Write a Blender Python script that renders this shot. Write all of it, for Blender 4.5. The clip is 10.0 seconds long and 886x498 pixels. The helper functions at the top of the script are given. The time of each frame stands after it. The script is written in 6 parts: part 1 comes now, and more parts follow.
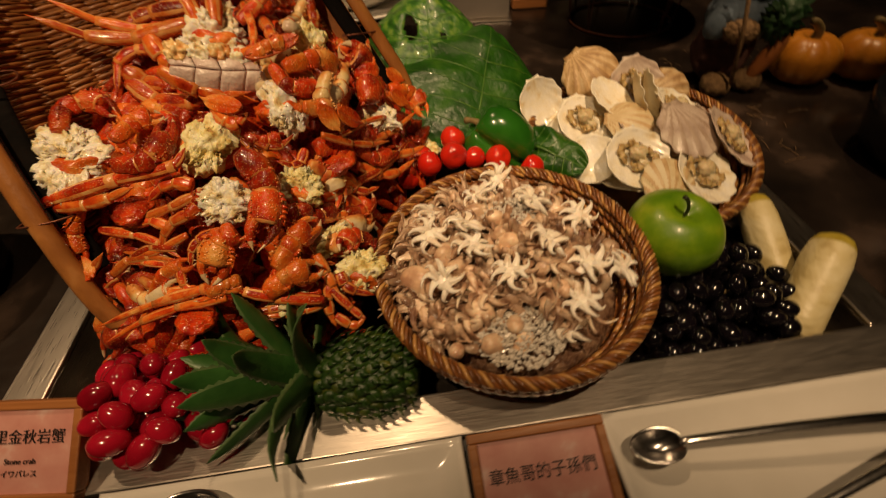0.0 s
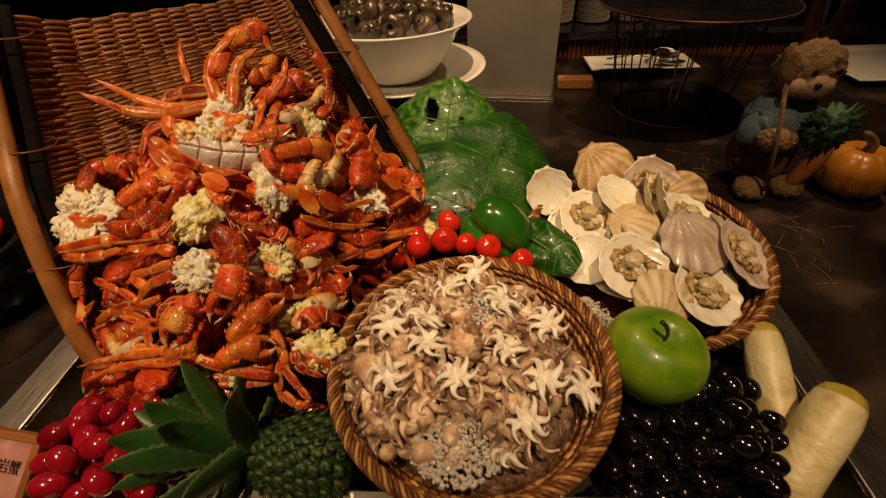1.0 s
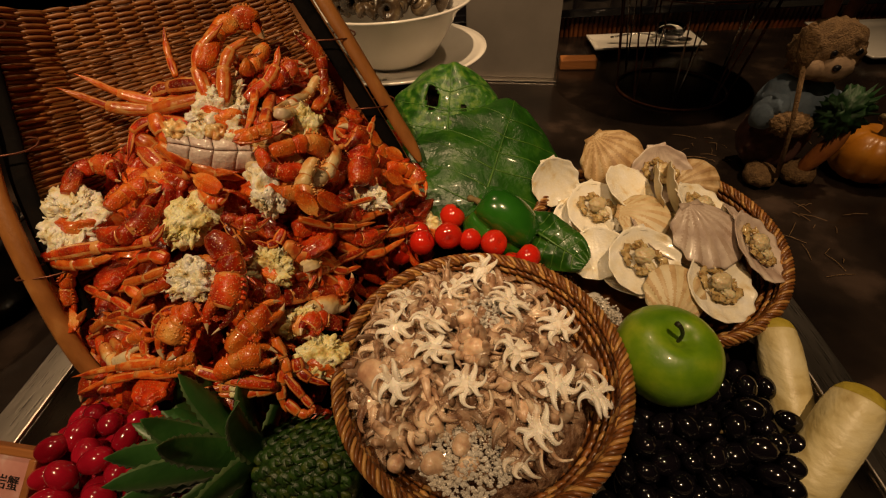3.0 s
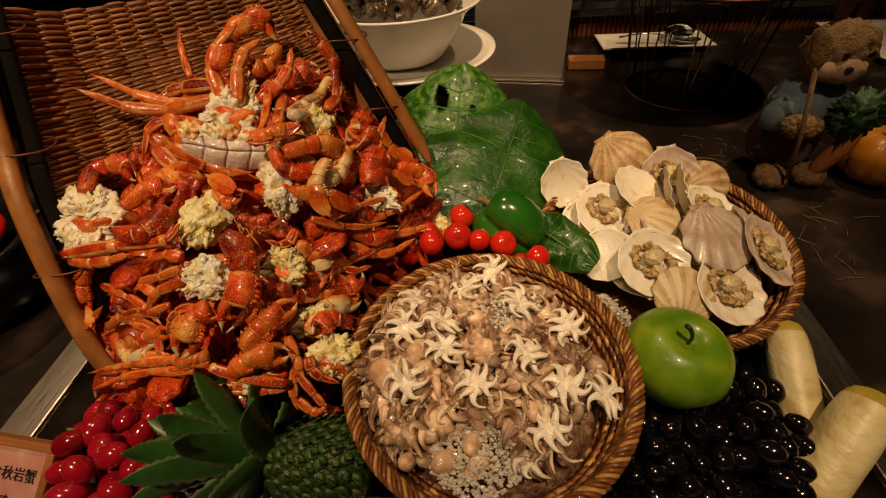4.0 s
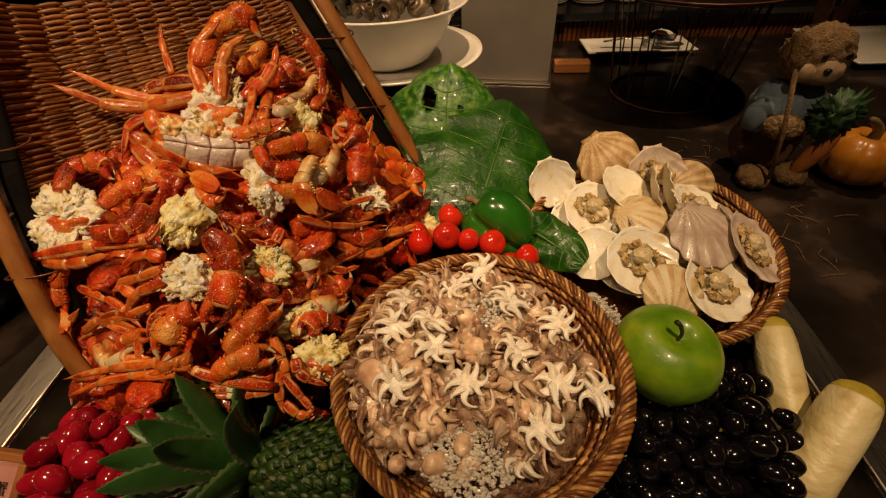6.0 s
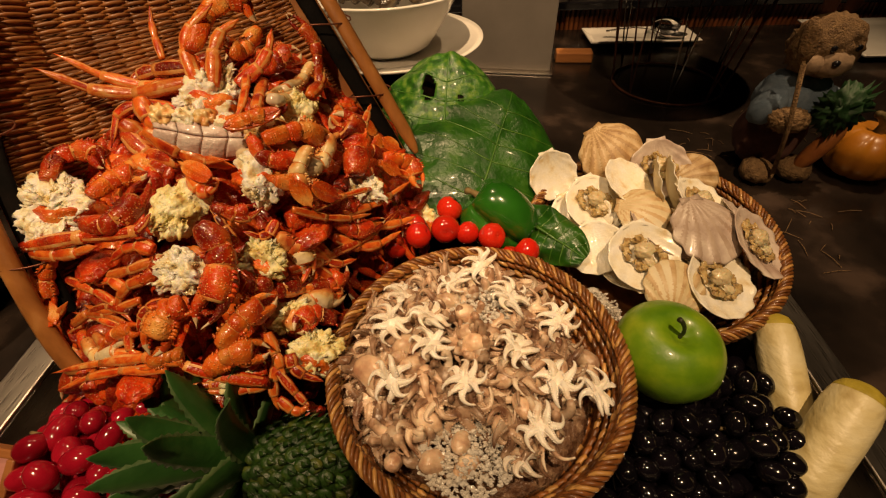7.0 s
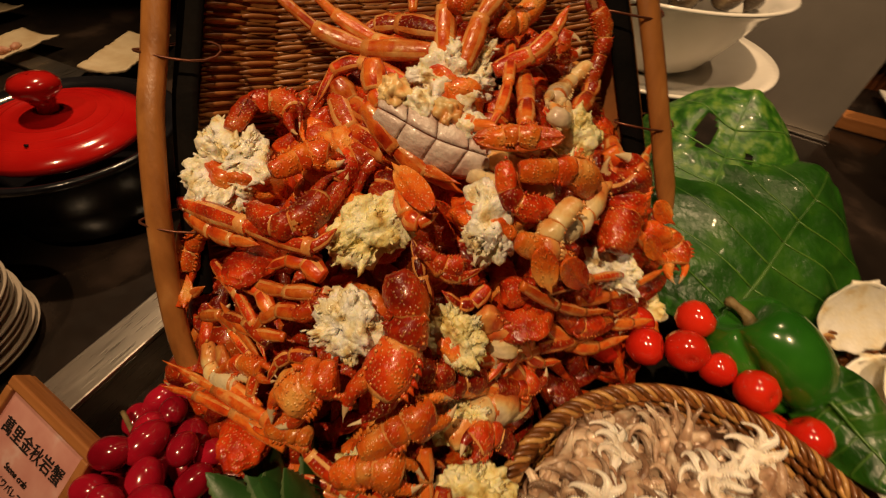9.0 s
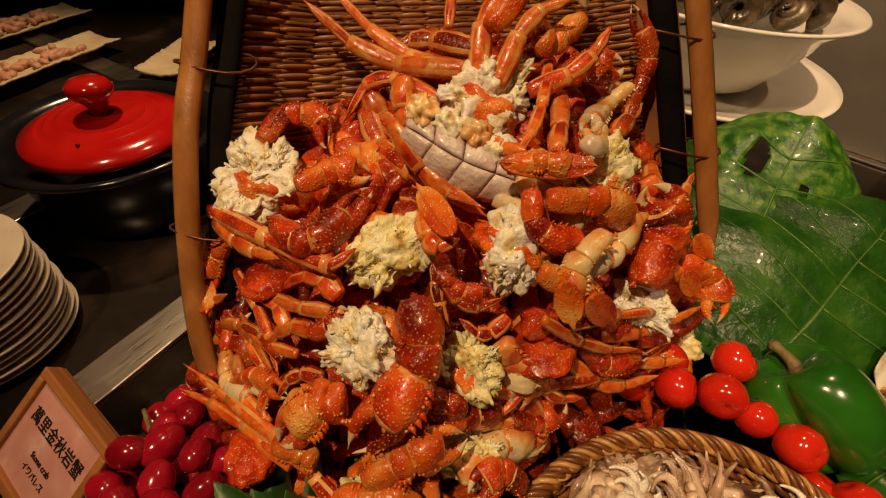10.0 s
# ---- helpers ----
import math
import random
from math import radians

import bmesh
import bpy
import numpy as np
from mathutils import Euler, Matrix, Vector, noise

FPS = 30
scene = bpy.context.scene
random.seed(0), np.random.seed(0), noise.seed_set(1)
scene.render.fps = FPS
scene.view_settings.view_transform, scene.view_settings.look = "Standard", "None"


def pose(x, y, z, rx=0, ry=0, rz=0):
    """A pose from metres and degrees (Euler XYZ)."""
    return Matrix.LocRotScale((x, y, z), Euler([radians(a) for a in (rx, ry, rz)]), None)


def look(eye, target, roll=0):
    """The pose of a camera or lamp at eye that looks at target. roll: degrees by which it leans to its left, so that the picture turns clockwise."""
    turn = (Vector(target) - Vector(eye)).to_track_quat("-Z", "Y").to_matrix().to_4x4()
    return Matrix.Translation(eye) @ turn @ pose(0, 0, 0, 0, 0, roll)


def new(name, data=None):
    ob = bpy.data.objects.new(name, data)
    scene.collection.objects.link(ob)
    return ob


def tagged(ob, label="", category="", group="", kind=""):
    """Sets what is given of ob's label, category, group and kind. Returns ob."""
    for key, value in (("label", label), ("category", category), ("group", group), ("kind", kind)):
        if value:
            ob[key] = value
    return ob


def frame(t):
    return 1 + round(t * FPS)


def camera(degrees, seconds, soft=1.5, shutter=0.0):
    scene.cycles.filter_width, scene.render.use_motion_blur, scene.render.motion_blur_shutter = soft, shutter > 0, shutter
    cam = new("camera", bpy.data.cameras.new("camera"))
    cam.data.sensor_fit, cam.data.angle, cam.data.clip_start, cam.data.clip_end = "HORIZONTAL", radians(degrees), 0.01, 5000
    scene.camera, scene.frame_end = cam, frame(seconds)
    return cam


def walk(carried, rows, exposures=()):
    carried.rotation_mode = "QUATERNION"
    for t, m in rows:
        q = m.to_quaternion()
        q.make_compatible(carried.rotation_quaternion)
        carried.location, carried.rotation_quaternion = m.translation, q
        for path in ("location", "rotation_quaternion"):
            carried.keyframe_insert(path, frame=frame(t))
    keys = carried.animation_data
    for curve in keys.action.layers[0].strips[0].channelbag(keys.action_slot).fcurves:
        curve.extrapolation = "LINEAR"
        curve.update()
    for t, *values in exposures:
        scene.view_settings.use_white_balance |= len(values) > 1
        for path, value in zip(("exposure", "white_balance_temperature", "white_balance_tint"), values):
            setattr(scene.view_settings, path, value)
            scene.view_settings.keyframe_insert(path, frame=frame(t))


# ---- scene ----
cam = camera(91.2, 10.0, soft=1.15, shutter=0.4)
PATH = [
    (0, (-0.052, 0.017, 1.268), (0.069, 1.392, -0.18), -4.0),
    (0.5, (0.019, 0.005, 1.288), (-0.051, 1.502, -0.036), -1.5),
    (1, (0.036, 0.043, 1.298), (-0.087, 1.569, 0.011), -3.2),
    (1.5, (0.035, 0.064, 1.3), (-0.125, 1.574, -0.001), -5.3),
    (2, (0.028, 0.073, 1.3), (-0.069, 1.583, -0.009), -2.5),
    (2.5, (0.029, 0.07, 1.3), (-0.075, 1.547, -0.044), -3.6),
    (4, (0.023, 0.067, 1.305), (-0.113, 1.528, -0.054), -4.1),
    (4.5, (0.017, 0.066, 1.3), (-0.139, 1.545, -0.037), -4.6),
    (5, (0.018, 0.061, 1.296), (-0.14, 1.481, -0.103), -5.1),
    (5.5, (0.015, 0.063, 1.301), (-0.116, 1.527, -0.055), -4.7),
    (5.7, (0.017, 0.063, 1.3), (-0.081, 1.55, -0.034), -3.8),
    (6.8, (0.026, 0.08, 1.291), (-0.044, 1.525, -0.089), -2.3),
    (7, (0.02, 0.075, 1.293), (-0.049, 1.525, -0.082), -2.3),
    (7.5, (0.009, 0.078, 1.295), (-0.034, 1.542, -0.067), -0.7),
    (8, (0.006, 0.091, 1.293), (-0.048, 1.544, -0.08), -0.6),
    (8.5, (-0.044, 0.138, 1.274), (-0.364, 1.534, -0.122), 0.6),
    (9, (-0.108, 0.201, 1.251), (-0.6, 1.506, -0.183), 5.8),
    (9.5, (-0.109, 0.216, 1.248), (-0.721, 1.473, -0.181), 4.7),
    (10, (-0.108, 0.216, 1.253), (-0.744, 1.468, -0.171), 4.7),
]
EXPOSURES = [(0, -0.52), (0.5, -0.02), (1, -0.48), (1.5, -0.52), (2, -0.78), (2.5, -0.84), (4, -0.56), (4.5, -0.60), (5, -0.66), (5.5, -0.62), (6.8, -0.26), (7, -0.24), (7.5, -0.22), (8, -0.22), (8.5, -0.52), (9, -0.50), (10, -0.48)]
walk(cam, [(t, look(eye, target, roll)) for t, eye, target, roll in PATH], EXPOSURES)

# ---- world, light ----
world = bpy.data.worlds.new("room_air")
scene.world = world
world.use_nodes = True
world.node_tree.nodes["Background"].inputs[0].default_value = (1.0, 0.72, 0.48, 1)
world.node_tree.nodes["Background"].inputs[1].default_value = 0.004


def lamp(name, place, target, watts, size, colour, spread=120):
    data = bpy.data.lights.new(name, "SPOT")
    data.energy, data.shadow_soft_size, data.color = watts, size, colour
    data.spot_size, data.spot_blend = radians(spread), 0.9
    ob = new(name, data)
    ob.matrix_world = look(place, target)
    return ob


WARM = (1.0, 0.66, 0.36)
# overhead light: one lamp behind, set from the rim's highlight, one in front
lamp("assumed_spot", (-0.20, 0.74, 2.28), (-0.10, 0.36, 0.95), 20, 0.015, WARM, 62)
lamp("assumed_spot", (-0.38, -0.15, 2.25), (-0.23, 0.41, 1.07), 74, 0.015, WARM, 38)
# added fill spots: right basket, bowl, left end, rabbit; no such lamps known
lamp("assumed_spot", (0.26, -0.08, 2.28), (0.27, 0.40, 0.94), 70, 0.016, WARM, 36)
lamp("assumed_spot", (0.02, 0.42, 2.30), (-0.02, 1.06, 1.06), 100, 0.02, WARM, 38)
lamp("assumed_spot", (-0.90, 0.75, 2.30), (-0.86, 0.38, 0.95), 90, 0.03, WARM, 46)
lamp("assumed_spot", (0.66, 0.78, 2.35), (0.54, 1.02, 0.98), 68, 0.02, WARM, 58)

# ---- materials ----


def material(name, stops, scale=30.0, detail=5.0, rough=0.5, rough_var=0.12, bump=0.2, bump_scale=None, metal=0.0,
             stretch=(1, 1, 1), coat=0.0, random_tone=0.0, island=False, distance=0.002, transmission=0.0, sss=0.0, granules=0.0):
    """Noise-mixed colour stops, a second fine noise for relief, roughness that follows the first noise."""
    mat = bpy.data.materials.new(name)
    mat.use_nodes = True
    nt = mat.node_tree
    nd, ln = nt.nodes, nt.links
    b = nd["Principled BSDF"]
    tc = nd.new("ShaderNodeTexCoord")
    mp = nd.new("ShaderNodeMapping")
    mp.inputs["Scale"].default_value = stretch
    ln.new(tc.outputs["Object"], mp.inputs[0])
    n1 = nd.new("ShaderNodeTexNoise")
    n1.inputs["Scale"].default_value, n1.inputs["Detail"].default_value = scale, detail
    ln.new(mp.outputs[0], n1.inputs["Vector"])
    info = nd.new("ShaderNodeObjectInfo")
    shift = nd.new("ShaderNodeVectorMath")
    shift.operation = "ADD"
    vec = nd.new("ShaderNodeCombineXYZ")
    times = nd.new("ShaderNodeMath")
    times.operation, times.inputs[1].default_value = "MULTIPLY", 37.0
    ln.new(info.outputs["Random"], times.inputs[0])
    ln.new(times.outputs[0], vec.inputs[0])
    ln.new(mp.outputs[0], shift.inputs[0])
    ln.new(vec.outputs[0], shift.inputs[1])
    ln.new(shift.outputs[0], n1.inputs["Vector"])
    ramp = nd.new("ShaderNodeValToRGB")
    el = ramp.color_ramp.elements
    while len(el) < len(stops):
        el.new(0.5)
    for e, (p, c) in zip(el, stops):
        e.position, e.color = p, (*c, 1)
    ln.new(n1.outputs["Fac"], ramp.inputs[0])
    colour = ramp.outputs[0]
    if random_tone:
        hsv = nd.new("ShaderNodeHueSaturation")
        mr = nd.new("ShaderNodeMapRange")
        mr.inputs[3].default_value, mr.inputs[4].default_value = 1 - random_tone, 1 + random_tone
        if island:
            geo = nd.new("ShaderNodeNewGeometry")
            ln.new(geo.outputs["Random Per Island"], mr.inputs[0])
        else:
            ln.new(info.outputs["Random"], mr.inputs[0])
        ln.new(mr.outputs[0], hsv.inputs["Value"])
        ln.new(colour, hsv.inputs["Color"])
        colour = hsv.outputs[0]
    ln.new(colour, b.inputs["Base Color"])
    n2 = nd.new("ShaderNodeTexNoise")
    n2.inputs["Scale"].default_value, n2.inputs["Detail"].default_value = bump_scale or scale * 6, 4
    ln.new(shift.outputs[0], n2.inputs["Vector"])
    if bump:
        bp = nd.new("ShaderNodeBump")
        bp.inputs["Strength"].default_value, bp.inputs["Distance"].default_value = bump, distance
        ln.new(n2.outputs["Fac"], bp.inputs["Height"])
        ln.new(bp.outputs[0], b.inputs["Normal"])
    rr = nd.new("ShaderNodeMapRange")
    rr.inputs[3].default_value, rr.inputs[4].default_value = max(0.02, rough - rough_var), min(1, rough + rough_var)
    ln.new(n2.outputs["Fac"], rr.inputs[0])
    ln.new(rr.outputs[0], b.inputs["Roughness"])
    b.inputs["Metallic"].default_value = metal
    b.inputs["Coat Weight"].default_value = coat
    b.inputs["Coat Roughness"].default_value = 0.08
    b.inputs["Transmission Weight"].default_value = transmission
    if granules:
        # pale raised granules, as on a crab's shell
        vo = nd.new("ShaderNodeTexVoronoi")
        vo.inputs["Scale"].default_value = granules
        ln.new(shift.outputs[0], vo.inputs["Vector"])
        dots = nd.new("ShaderNodeMapRange")
        dots.inputs[1].default_value, dots.inputs[2].default_value, dots.inputs[3].default_value, dots.inputs[4].default_value = 0.05, 0.42, 0.95, 0
        ln.new(vo.outputs["Distance"], dots.inputs[0])
        patch = nd.new("ShaderNodeMath")
        patch.operation = "MULTIPLY"
        ln.new(dots.outputs[0], patch.inputs[0])
        ln.new(n1.outputs["Fac"], patch.inputs[1])
        mix = nd.new("ShaderNodeMix")
        mix.data_type = "RGBA"
        ln.new(patch.outputs[0], mix.inputs[0])
        ln.new(colour, mix.inputs[6])
        mix.inputs[7].default_value = (0.82, 0.44, 0.10, 1)
        ln.new(mix.outputs[2], b.inputs["Base Color"])
        add = nd.new("ShaderNodeMath")
        add.operation = "MULTIPLY_ADD"
        add.inputs[1].default_value = 1.1
        ln.new(dots.outputs[0], add.inputs[0])
        ln.new(n2.outputs["Fac"], add.inputs[2])
        ln.new(add.outputs[0], bp.inputs["Height"])
    if sss:
        b.inputs["Subsurface Weight"].default_value = sss
        b.inputs["Subsurface Radius"].default_value = (0.006, 0.003, 0.0015)
        b.inputs["Subsurface Scale"].default_value = 1.0
    return mat


M = {}
M["marble"] = material("dark_marble", [(0.35, (0.008, 0.006, 0.005)), (0.56, (0.020, 0.014, 0.011)), (0.68, (0.060, 0.040, 0.030))], 9, 8, 0.22, 0.1, 0.05)
M["steel"] = material("brushed_steel", [(0.3, (0.52, 0.47, 0.41)), (0.7, (0.70, 0.64, 0.57))], 40, 5, 0.36, 0.12, 0.10, 700, 1.0, (0.05, 1, 1))
M["steel_side"] = material("brushed_steel_sideways", [(0.3, (0.48, 0.43, 0.38)), (0.7, (0.66, 0.60, 0.53))], 40, 5, 0.30, 0.10, 0.10, 700, 1.0, (1, 0.05, 1))
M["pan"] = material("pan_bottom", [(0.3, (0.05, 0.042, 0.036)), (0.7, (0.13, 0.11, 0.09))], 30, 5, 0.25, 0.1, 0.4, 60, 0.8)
M["chrome"] = material("polished_steel", [(0.3, (0.66, 0.63, 0.6)), (0.7, (0.76, 0.73, 0.69))], 60, 3, 0.22, 0.05, 0.0, None, 1.0)
M["plate"] = material("white_porcelain", [(0.3, (0.78, 0.74, 0.66)), (0.7, (0.84, 0.80, 0.73))], 20, 3, 0.14, 0.05, 0.02, None, 0, coat=0.4)
M["rattan_dark"] = material("dark_rattan", [(0.3, (0.10, 0.034, 0.008)), (0.6, (0.26, 0.092, 0.022)), (0.8, (0.40, 0.16, 0.042))], 60, 5, 0.34, 0.1, 0.35, 260, random_tone=0.35, island=True, coat=0.3, distance=0.001)
M["rattan_light"] = material("pale_rattan", [(0.3, (0.42, 0.19, 0.048)), (0.7, (0.62, 0.35, 0.11))], 60, 5, 0.34, 0.1, 0.3, 260, random_tone=0.25, island=True, coat=0.25, distance=0.001)
M["mat"] = material("woven_bamboo", [(0.3, (0.17, 0.058, 0.015)), (0.55, (0.32, 0.12, 0.030)), (0.8, (0.46, 0.20, 0.056))], 30, 5, 0.42, 0.12, 0.3, 200, random_tone=0.25, island=True, distance=0.001)
M["bamboo"] = material("bamboo_strip", [(0.3, (0.26, 0.095, 0.022)), (0.6, (0.42, 0.17, 0.042)), (0.8, (0.54, 0.26, 0.08))], 14, 6, 0.4, 0.12, 0.3, 120, 0, (4, 4, 0.5), distance=0.001)
M["black_band"] = material("matt_black_strip", [(0.3, (0.002, 0.0016, 0.0014)), (0.7, (0.006, 0.004, 0.003))], 40, 4, 0.85, 0.1, 0.2)
M["black_band"].node_tree.nodes["Principled BSDF"].inputs["Specular IOR Level"].default_value = 0.12
M["wire"] = material("copper_wire", [(0.3, (0.12, 0.04, 0.02)), (0.7, (0.25, 0.09, 0.05))], 80, 3, 0.4, 0.1, 0.1, None, 0.6)
M["leaf"] = material("dark_green_leaf", [(0.3, (0.009, 0.052, 0.003)), (0.52, (0.020, 0.094, 0.006)), (0.75, (0.058, 0.160, 0.012))], 30, 8, 0.34, 0.14, 0.6, 80, coat=0.12, distance=0.004)
M["leaf_pale"] = material("mottled_green_leaf", [(0.36, (0.016, 0.082, 0.005)), (0.50, (0.042, 0.165, 0.011)), (0.66, (0.16, 0.29, 0.040))], 95, 9, 0.36, 0.12, 0.6, 110, coat=0.15, distance=0.003)
M["vein_dark"] = material("dark_leaf_vein", [(0.3, (0.040, 0.12, 0.012)), (0.7, (0.085, 0.19, 0.025))], 50, 3, 0.35)
M["vein"] = material("pale_leaf_vein", [(0.3, (0.05, 0.17, 0.015)), (0.7, (0.11, 0.25, 0.04))], 50, 3, 0.35)
M["pepper"] = material("green_pepper_skin", [(0.3, (0.010, 0.070, 0.005)), (0.6, (0.024, 0.135, 0.010)), (0.8, (0.055, 0.20, 0.018))], 18, 3, 0.20, 0.05, 0.08, coat=0.35)
M["tomato"] = material("red_tomato_skin", [(0.3, (0.50, 0.012, 0.006)), (0.7, (0.66, 0.03, 0.010))], 25, 3, 0.13, 0.05, 0.03, coat=0.6, random_tone=0.12)
M["stem"] = material("woody_stem", [(0.3, (0.10, 0.07, 0.02)), (0.7, (0.28, 0.20, 0.08))], 60, 4, 0.6, 0.1, 0.4)
M["stem_dark"] = material("dark_stem", [(0.3, (0.012, 0.014, 0.006)), (0.7, (0.04, 0.045, 0.015))], 60, 4, 0.5, 0.1, 0.3)
M["apple"] = material("green_apple_skin", [(0.3, (0.075, 0.19, 0.004)), (0.5, (0.145, 0.28, 0.007)), (0.72, (0.30, 0.40, 0.02))], 30, 9, 0.36, 0.1, 0.25, 90, coat=0.15)
M["grape"] = material("black_grape_skin", [(0.3, (0.0025, 0.0022, 0.003)), (0.7, (0.007, 0.005, 0.008))], 40, 4, 0.13, 0.05, 0.05, coat=0.6)
M["red_grape"] = material("crimson_grape_skin", [(0.3, (0.24, 0.004, 0.014)), (0.7, (0.46, 0.010, 0.030))], 30, 4, 0.16, 0.05, 0.05, coat=0.6, random_tone=0.25)
M["daikon"] = material("white_radish_skin", [(0.3, (0.50, 0.39, 0.16)), (0.46, (0.68, 0.58, 0.30)), (0.72, (0.78, 0.70, 0.44))], 34, 9, 0.42, 0.12, 0.45, 110, 0, (1, 1, 2.5))
M["daikon_top"] = material("radish_green_end", [(0.3, (0.34, 0.26, 0.02)), (0.7, (0.58, 0.46, 0.07))], 40, 7, 0.5, 0.1, 0.5)
M["shell_in"] = material("scallop_shell_inside", [(0.28, (0.78, 0.62, 0.34)), (0.42, (0.92, 0.86, 0.68)), (0.66, (0.95, 0.93, 0.85))], 55, 7, 0.26, 0.1, 0.2, random_tone=0.08, coat=0.35)
M["shell_violet"] = material("scallop_shell_inside_violet", [(0.3, (0.42, 0.31, 0.25)), (0.5, (0.60, 0.49, 0.41)), (0.72, (0.74, 0.65, 0.54))], 45, 6, 0.3, 0.1, 0.2, random_tone=0.12, coat=0.3)
M["shell_violet_groove"] = material("greyish_scallop_groove", [(0.3, (0.38, 0.27, 0.20)), (0.6, (0.54, 0.43, 0.34)), (0.8, (0.68, 0.58, 0.47))], 50, 8, 0.4, 0.1, 0.3, random_tone=0.12)
M["shell_out"] = material("scallop_shell_outside", [(0.3, (0.40, 0.24, 0.10)), (0.5, (0.60, 0.42, 0.21)), (0.72, (0.74, 0.60, 0.38))], 50, 8, 0.5, 0.1, 0.3, random_tone=0.18)
M["shell_cream"] = material("scallop_shell_cream_back", [(0.3, (0.56, 0.42, 0.20)), (0.5, (0.72, 0.60, 0.36)), (0.72, (0.80, 0.72, 0.52))], 30, 6, 0.5, 0.1, 0.3, random_tone=0.12)
M["shell_groove"] = material("scallop_shell_groove", [(0.3, (0.30, 0.165, 0.060)), (0.6, (0.50, 0.33, 0.15)), (0.8, (0.66, 0.50, 0.28))], 50, 8, 0.5, 0.1, 0.3, random_tone=0.18)
M["scallop_meat"] = material("scallop_muscle", [(0.3, (0.60, 0.46, 0.24)), (0.7, (0.76, 0.66, 0.42))], 60, 5, 0.25, 0.1, 0.4, sss=0.2, coat=0.3)
M["scallop_frill"] = material("scallop_frill", [(0.3, (0.30, 0.16, 0.045)), (0.5, (0.60, 0.42, 0.17)), (0.75, (0.74, 0.60, 0.32))], 160, 7, 0.22, 0.1, 0.7, coat=0.5, sss=0.1)
M["mantle"] = material("octopus_head_skin", [(0.3, (0.38, 0.21, 0.13)), (0.5, (0.62, 0.43, 0.28)), (0.75, (0.80, 0.66, 0.48))], 90, 7, 0.22, 0.08, 0.2, random_tone=0.25, sss=0.12, coat=0.4)
M["arm"] = material("octopus_arm_skin", [(0.33, (0.12, 0.055, 0.032)), (0.44, (0.30, 0.175, 0.105)), (0.54, (0.52, 0.36, 0.24)), (0.68, (0.76, 0.63, 0.47))], 60, 6, 0.22, 0.08, 0.4, 500, random_tone=0.38, sss=0.08, coat=0.4)
# darker copy of the arm skin, with the shade of the gaps in its colour
M["arm_gap_shade"] = material("octopus_skin_shaded", [(0.33, (0.08, 0.036, 0.020)), (0.50, (0.20, 0.11, 0.065)), (0.68, (0.36, 0.23, 0.14))], 120, 6, 0.26, 0.08, 0.8, 300, coat=0.35, distance=0.004)
M["arm_pale"] = material("octopus_arm_pale", [(0.3, (0.70, 0.55, 0.40)), (0.45, (0.87, 0.79, 0.66)), (0.70, (0.93, 0.89, 0.80))], 90, 6, 0.26, 0.08, 0.4, 500, random_tone=0.06, sss=0.1, coat=0.3)
M["ice"] = material("crushed_ice", [(0.3, (0.86, 0.78, 0.66)), (0.7, (0.94, 0.90, 0.82))], 60, 4, 0.12, 0.08, 0.3, 700, transmission=0.35, coat=0.5)
M["crab"] = material("boiled_crab_shell", [(0.30, (0.08, 0.004, 0.002)), (0.43, (0.28, 0.012, 0.003)), (0.56, (0.58, 0.046, 0.005)), (0.74, (0.72, 0.18, 0.024))], 40, 8, 0.30, 0.14, 0.5, 300, random_tone=0.35, coat=0.22, distance=0.0012, granules=480)
M["crab_orange"] = material("orange_crab_shell", [(0.28, (0.32, 0.016, 0.003)), (0.42, (0.58, 0.060, 0.006)), (0.56, (0.74, 0.17, 0.016)), (0.72, (0.82, 0.44, 0.11))], 42, 8, 0.30, 0.14, 0.5, 300, random_tone=0.22, coat=0.22, distance=0.0012, granules=480)
M["crab_leg"] = material("striped_crab_leg", [(0.32, (0.30, 0.016, 0.004)), (0.43, (0.60, 0.068, 0.008)), (0.52, (0.74, 0.19, 0.024)), (0.60, (0.58, 0.080, 0.009)), (0.74, (0.82, 0.46, 0.12))], 44, 7, 0.30, 0.12, 0.45, 320, random_tone=0.26, coat=0.22, distance=0.0012)
M["crab_pale"] = material("pale_crab_underside", [(0.32, (0.52, 0.08, 0.018)), (0.42, (0.74, 0.32, 0.08)), (0.50, (0.82, 0.60, 0.26)), (0.62, (0.84, 0.70, 0.44)), (0.78, (0.60, 0.42, 0.32))], 30, 8, 0.30, 0.1, 0.35, 220, random_tone=0.15, coat=0.25)
M["crab_cream"] = material("orange_cream_shell_margin", [(0.32, (0.56, 0.10, 0.016)), (0.46, (0.70, 0.24, 0.050)), (0.70, (0.80, 0.48, 0.17))], 70, 6, 0.28, 0.1, 0.4, 260, random_tone=0.15, coat=0.35)
M["crab_lilac"] = material("lilac_white_breast_plate", [(0.30, (0.46, 0.25, 0.19)), (0.42, (0.62, 0.46, 0.40)), (0.66, (0.80, 0.70, 0.62))], 75, 8, 0.28, 0.1, 0.6, 260, coat=0.3)
M["crab_tip"] = material("ivory_claw_tip", [(0.3, (0.55, 0.34, 0.15)), (0.7, (0.80, 0.66, 0.42))], 60, 5, 0.3, 0.1, 0.2)
M["meat"] = material("white_crab_meat", [(0.24, (0.44, 0.24, 0.07)), (0.34, (0.78, 0.58, 0.26)), (0.45, (0.93, 0.84, 0.56)), (0.60, (0.96, 0.92, 0.80))], 110, 8, 0.28, 0.14, 0.7, 420, random_tone=0.05, sss=0.15, coat=0.25, distance=0.0016)
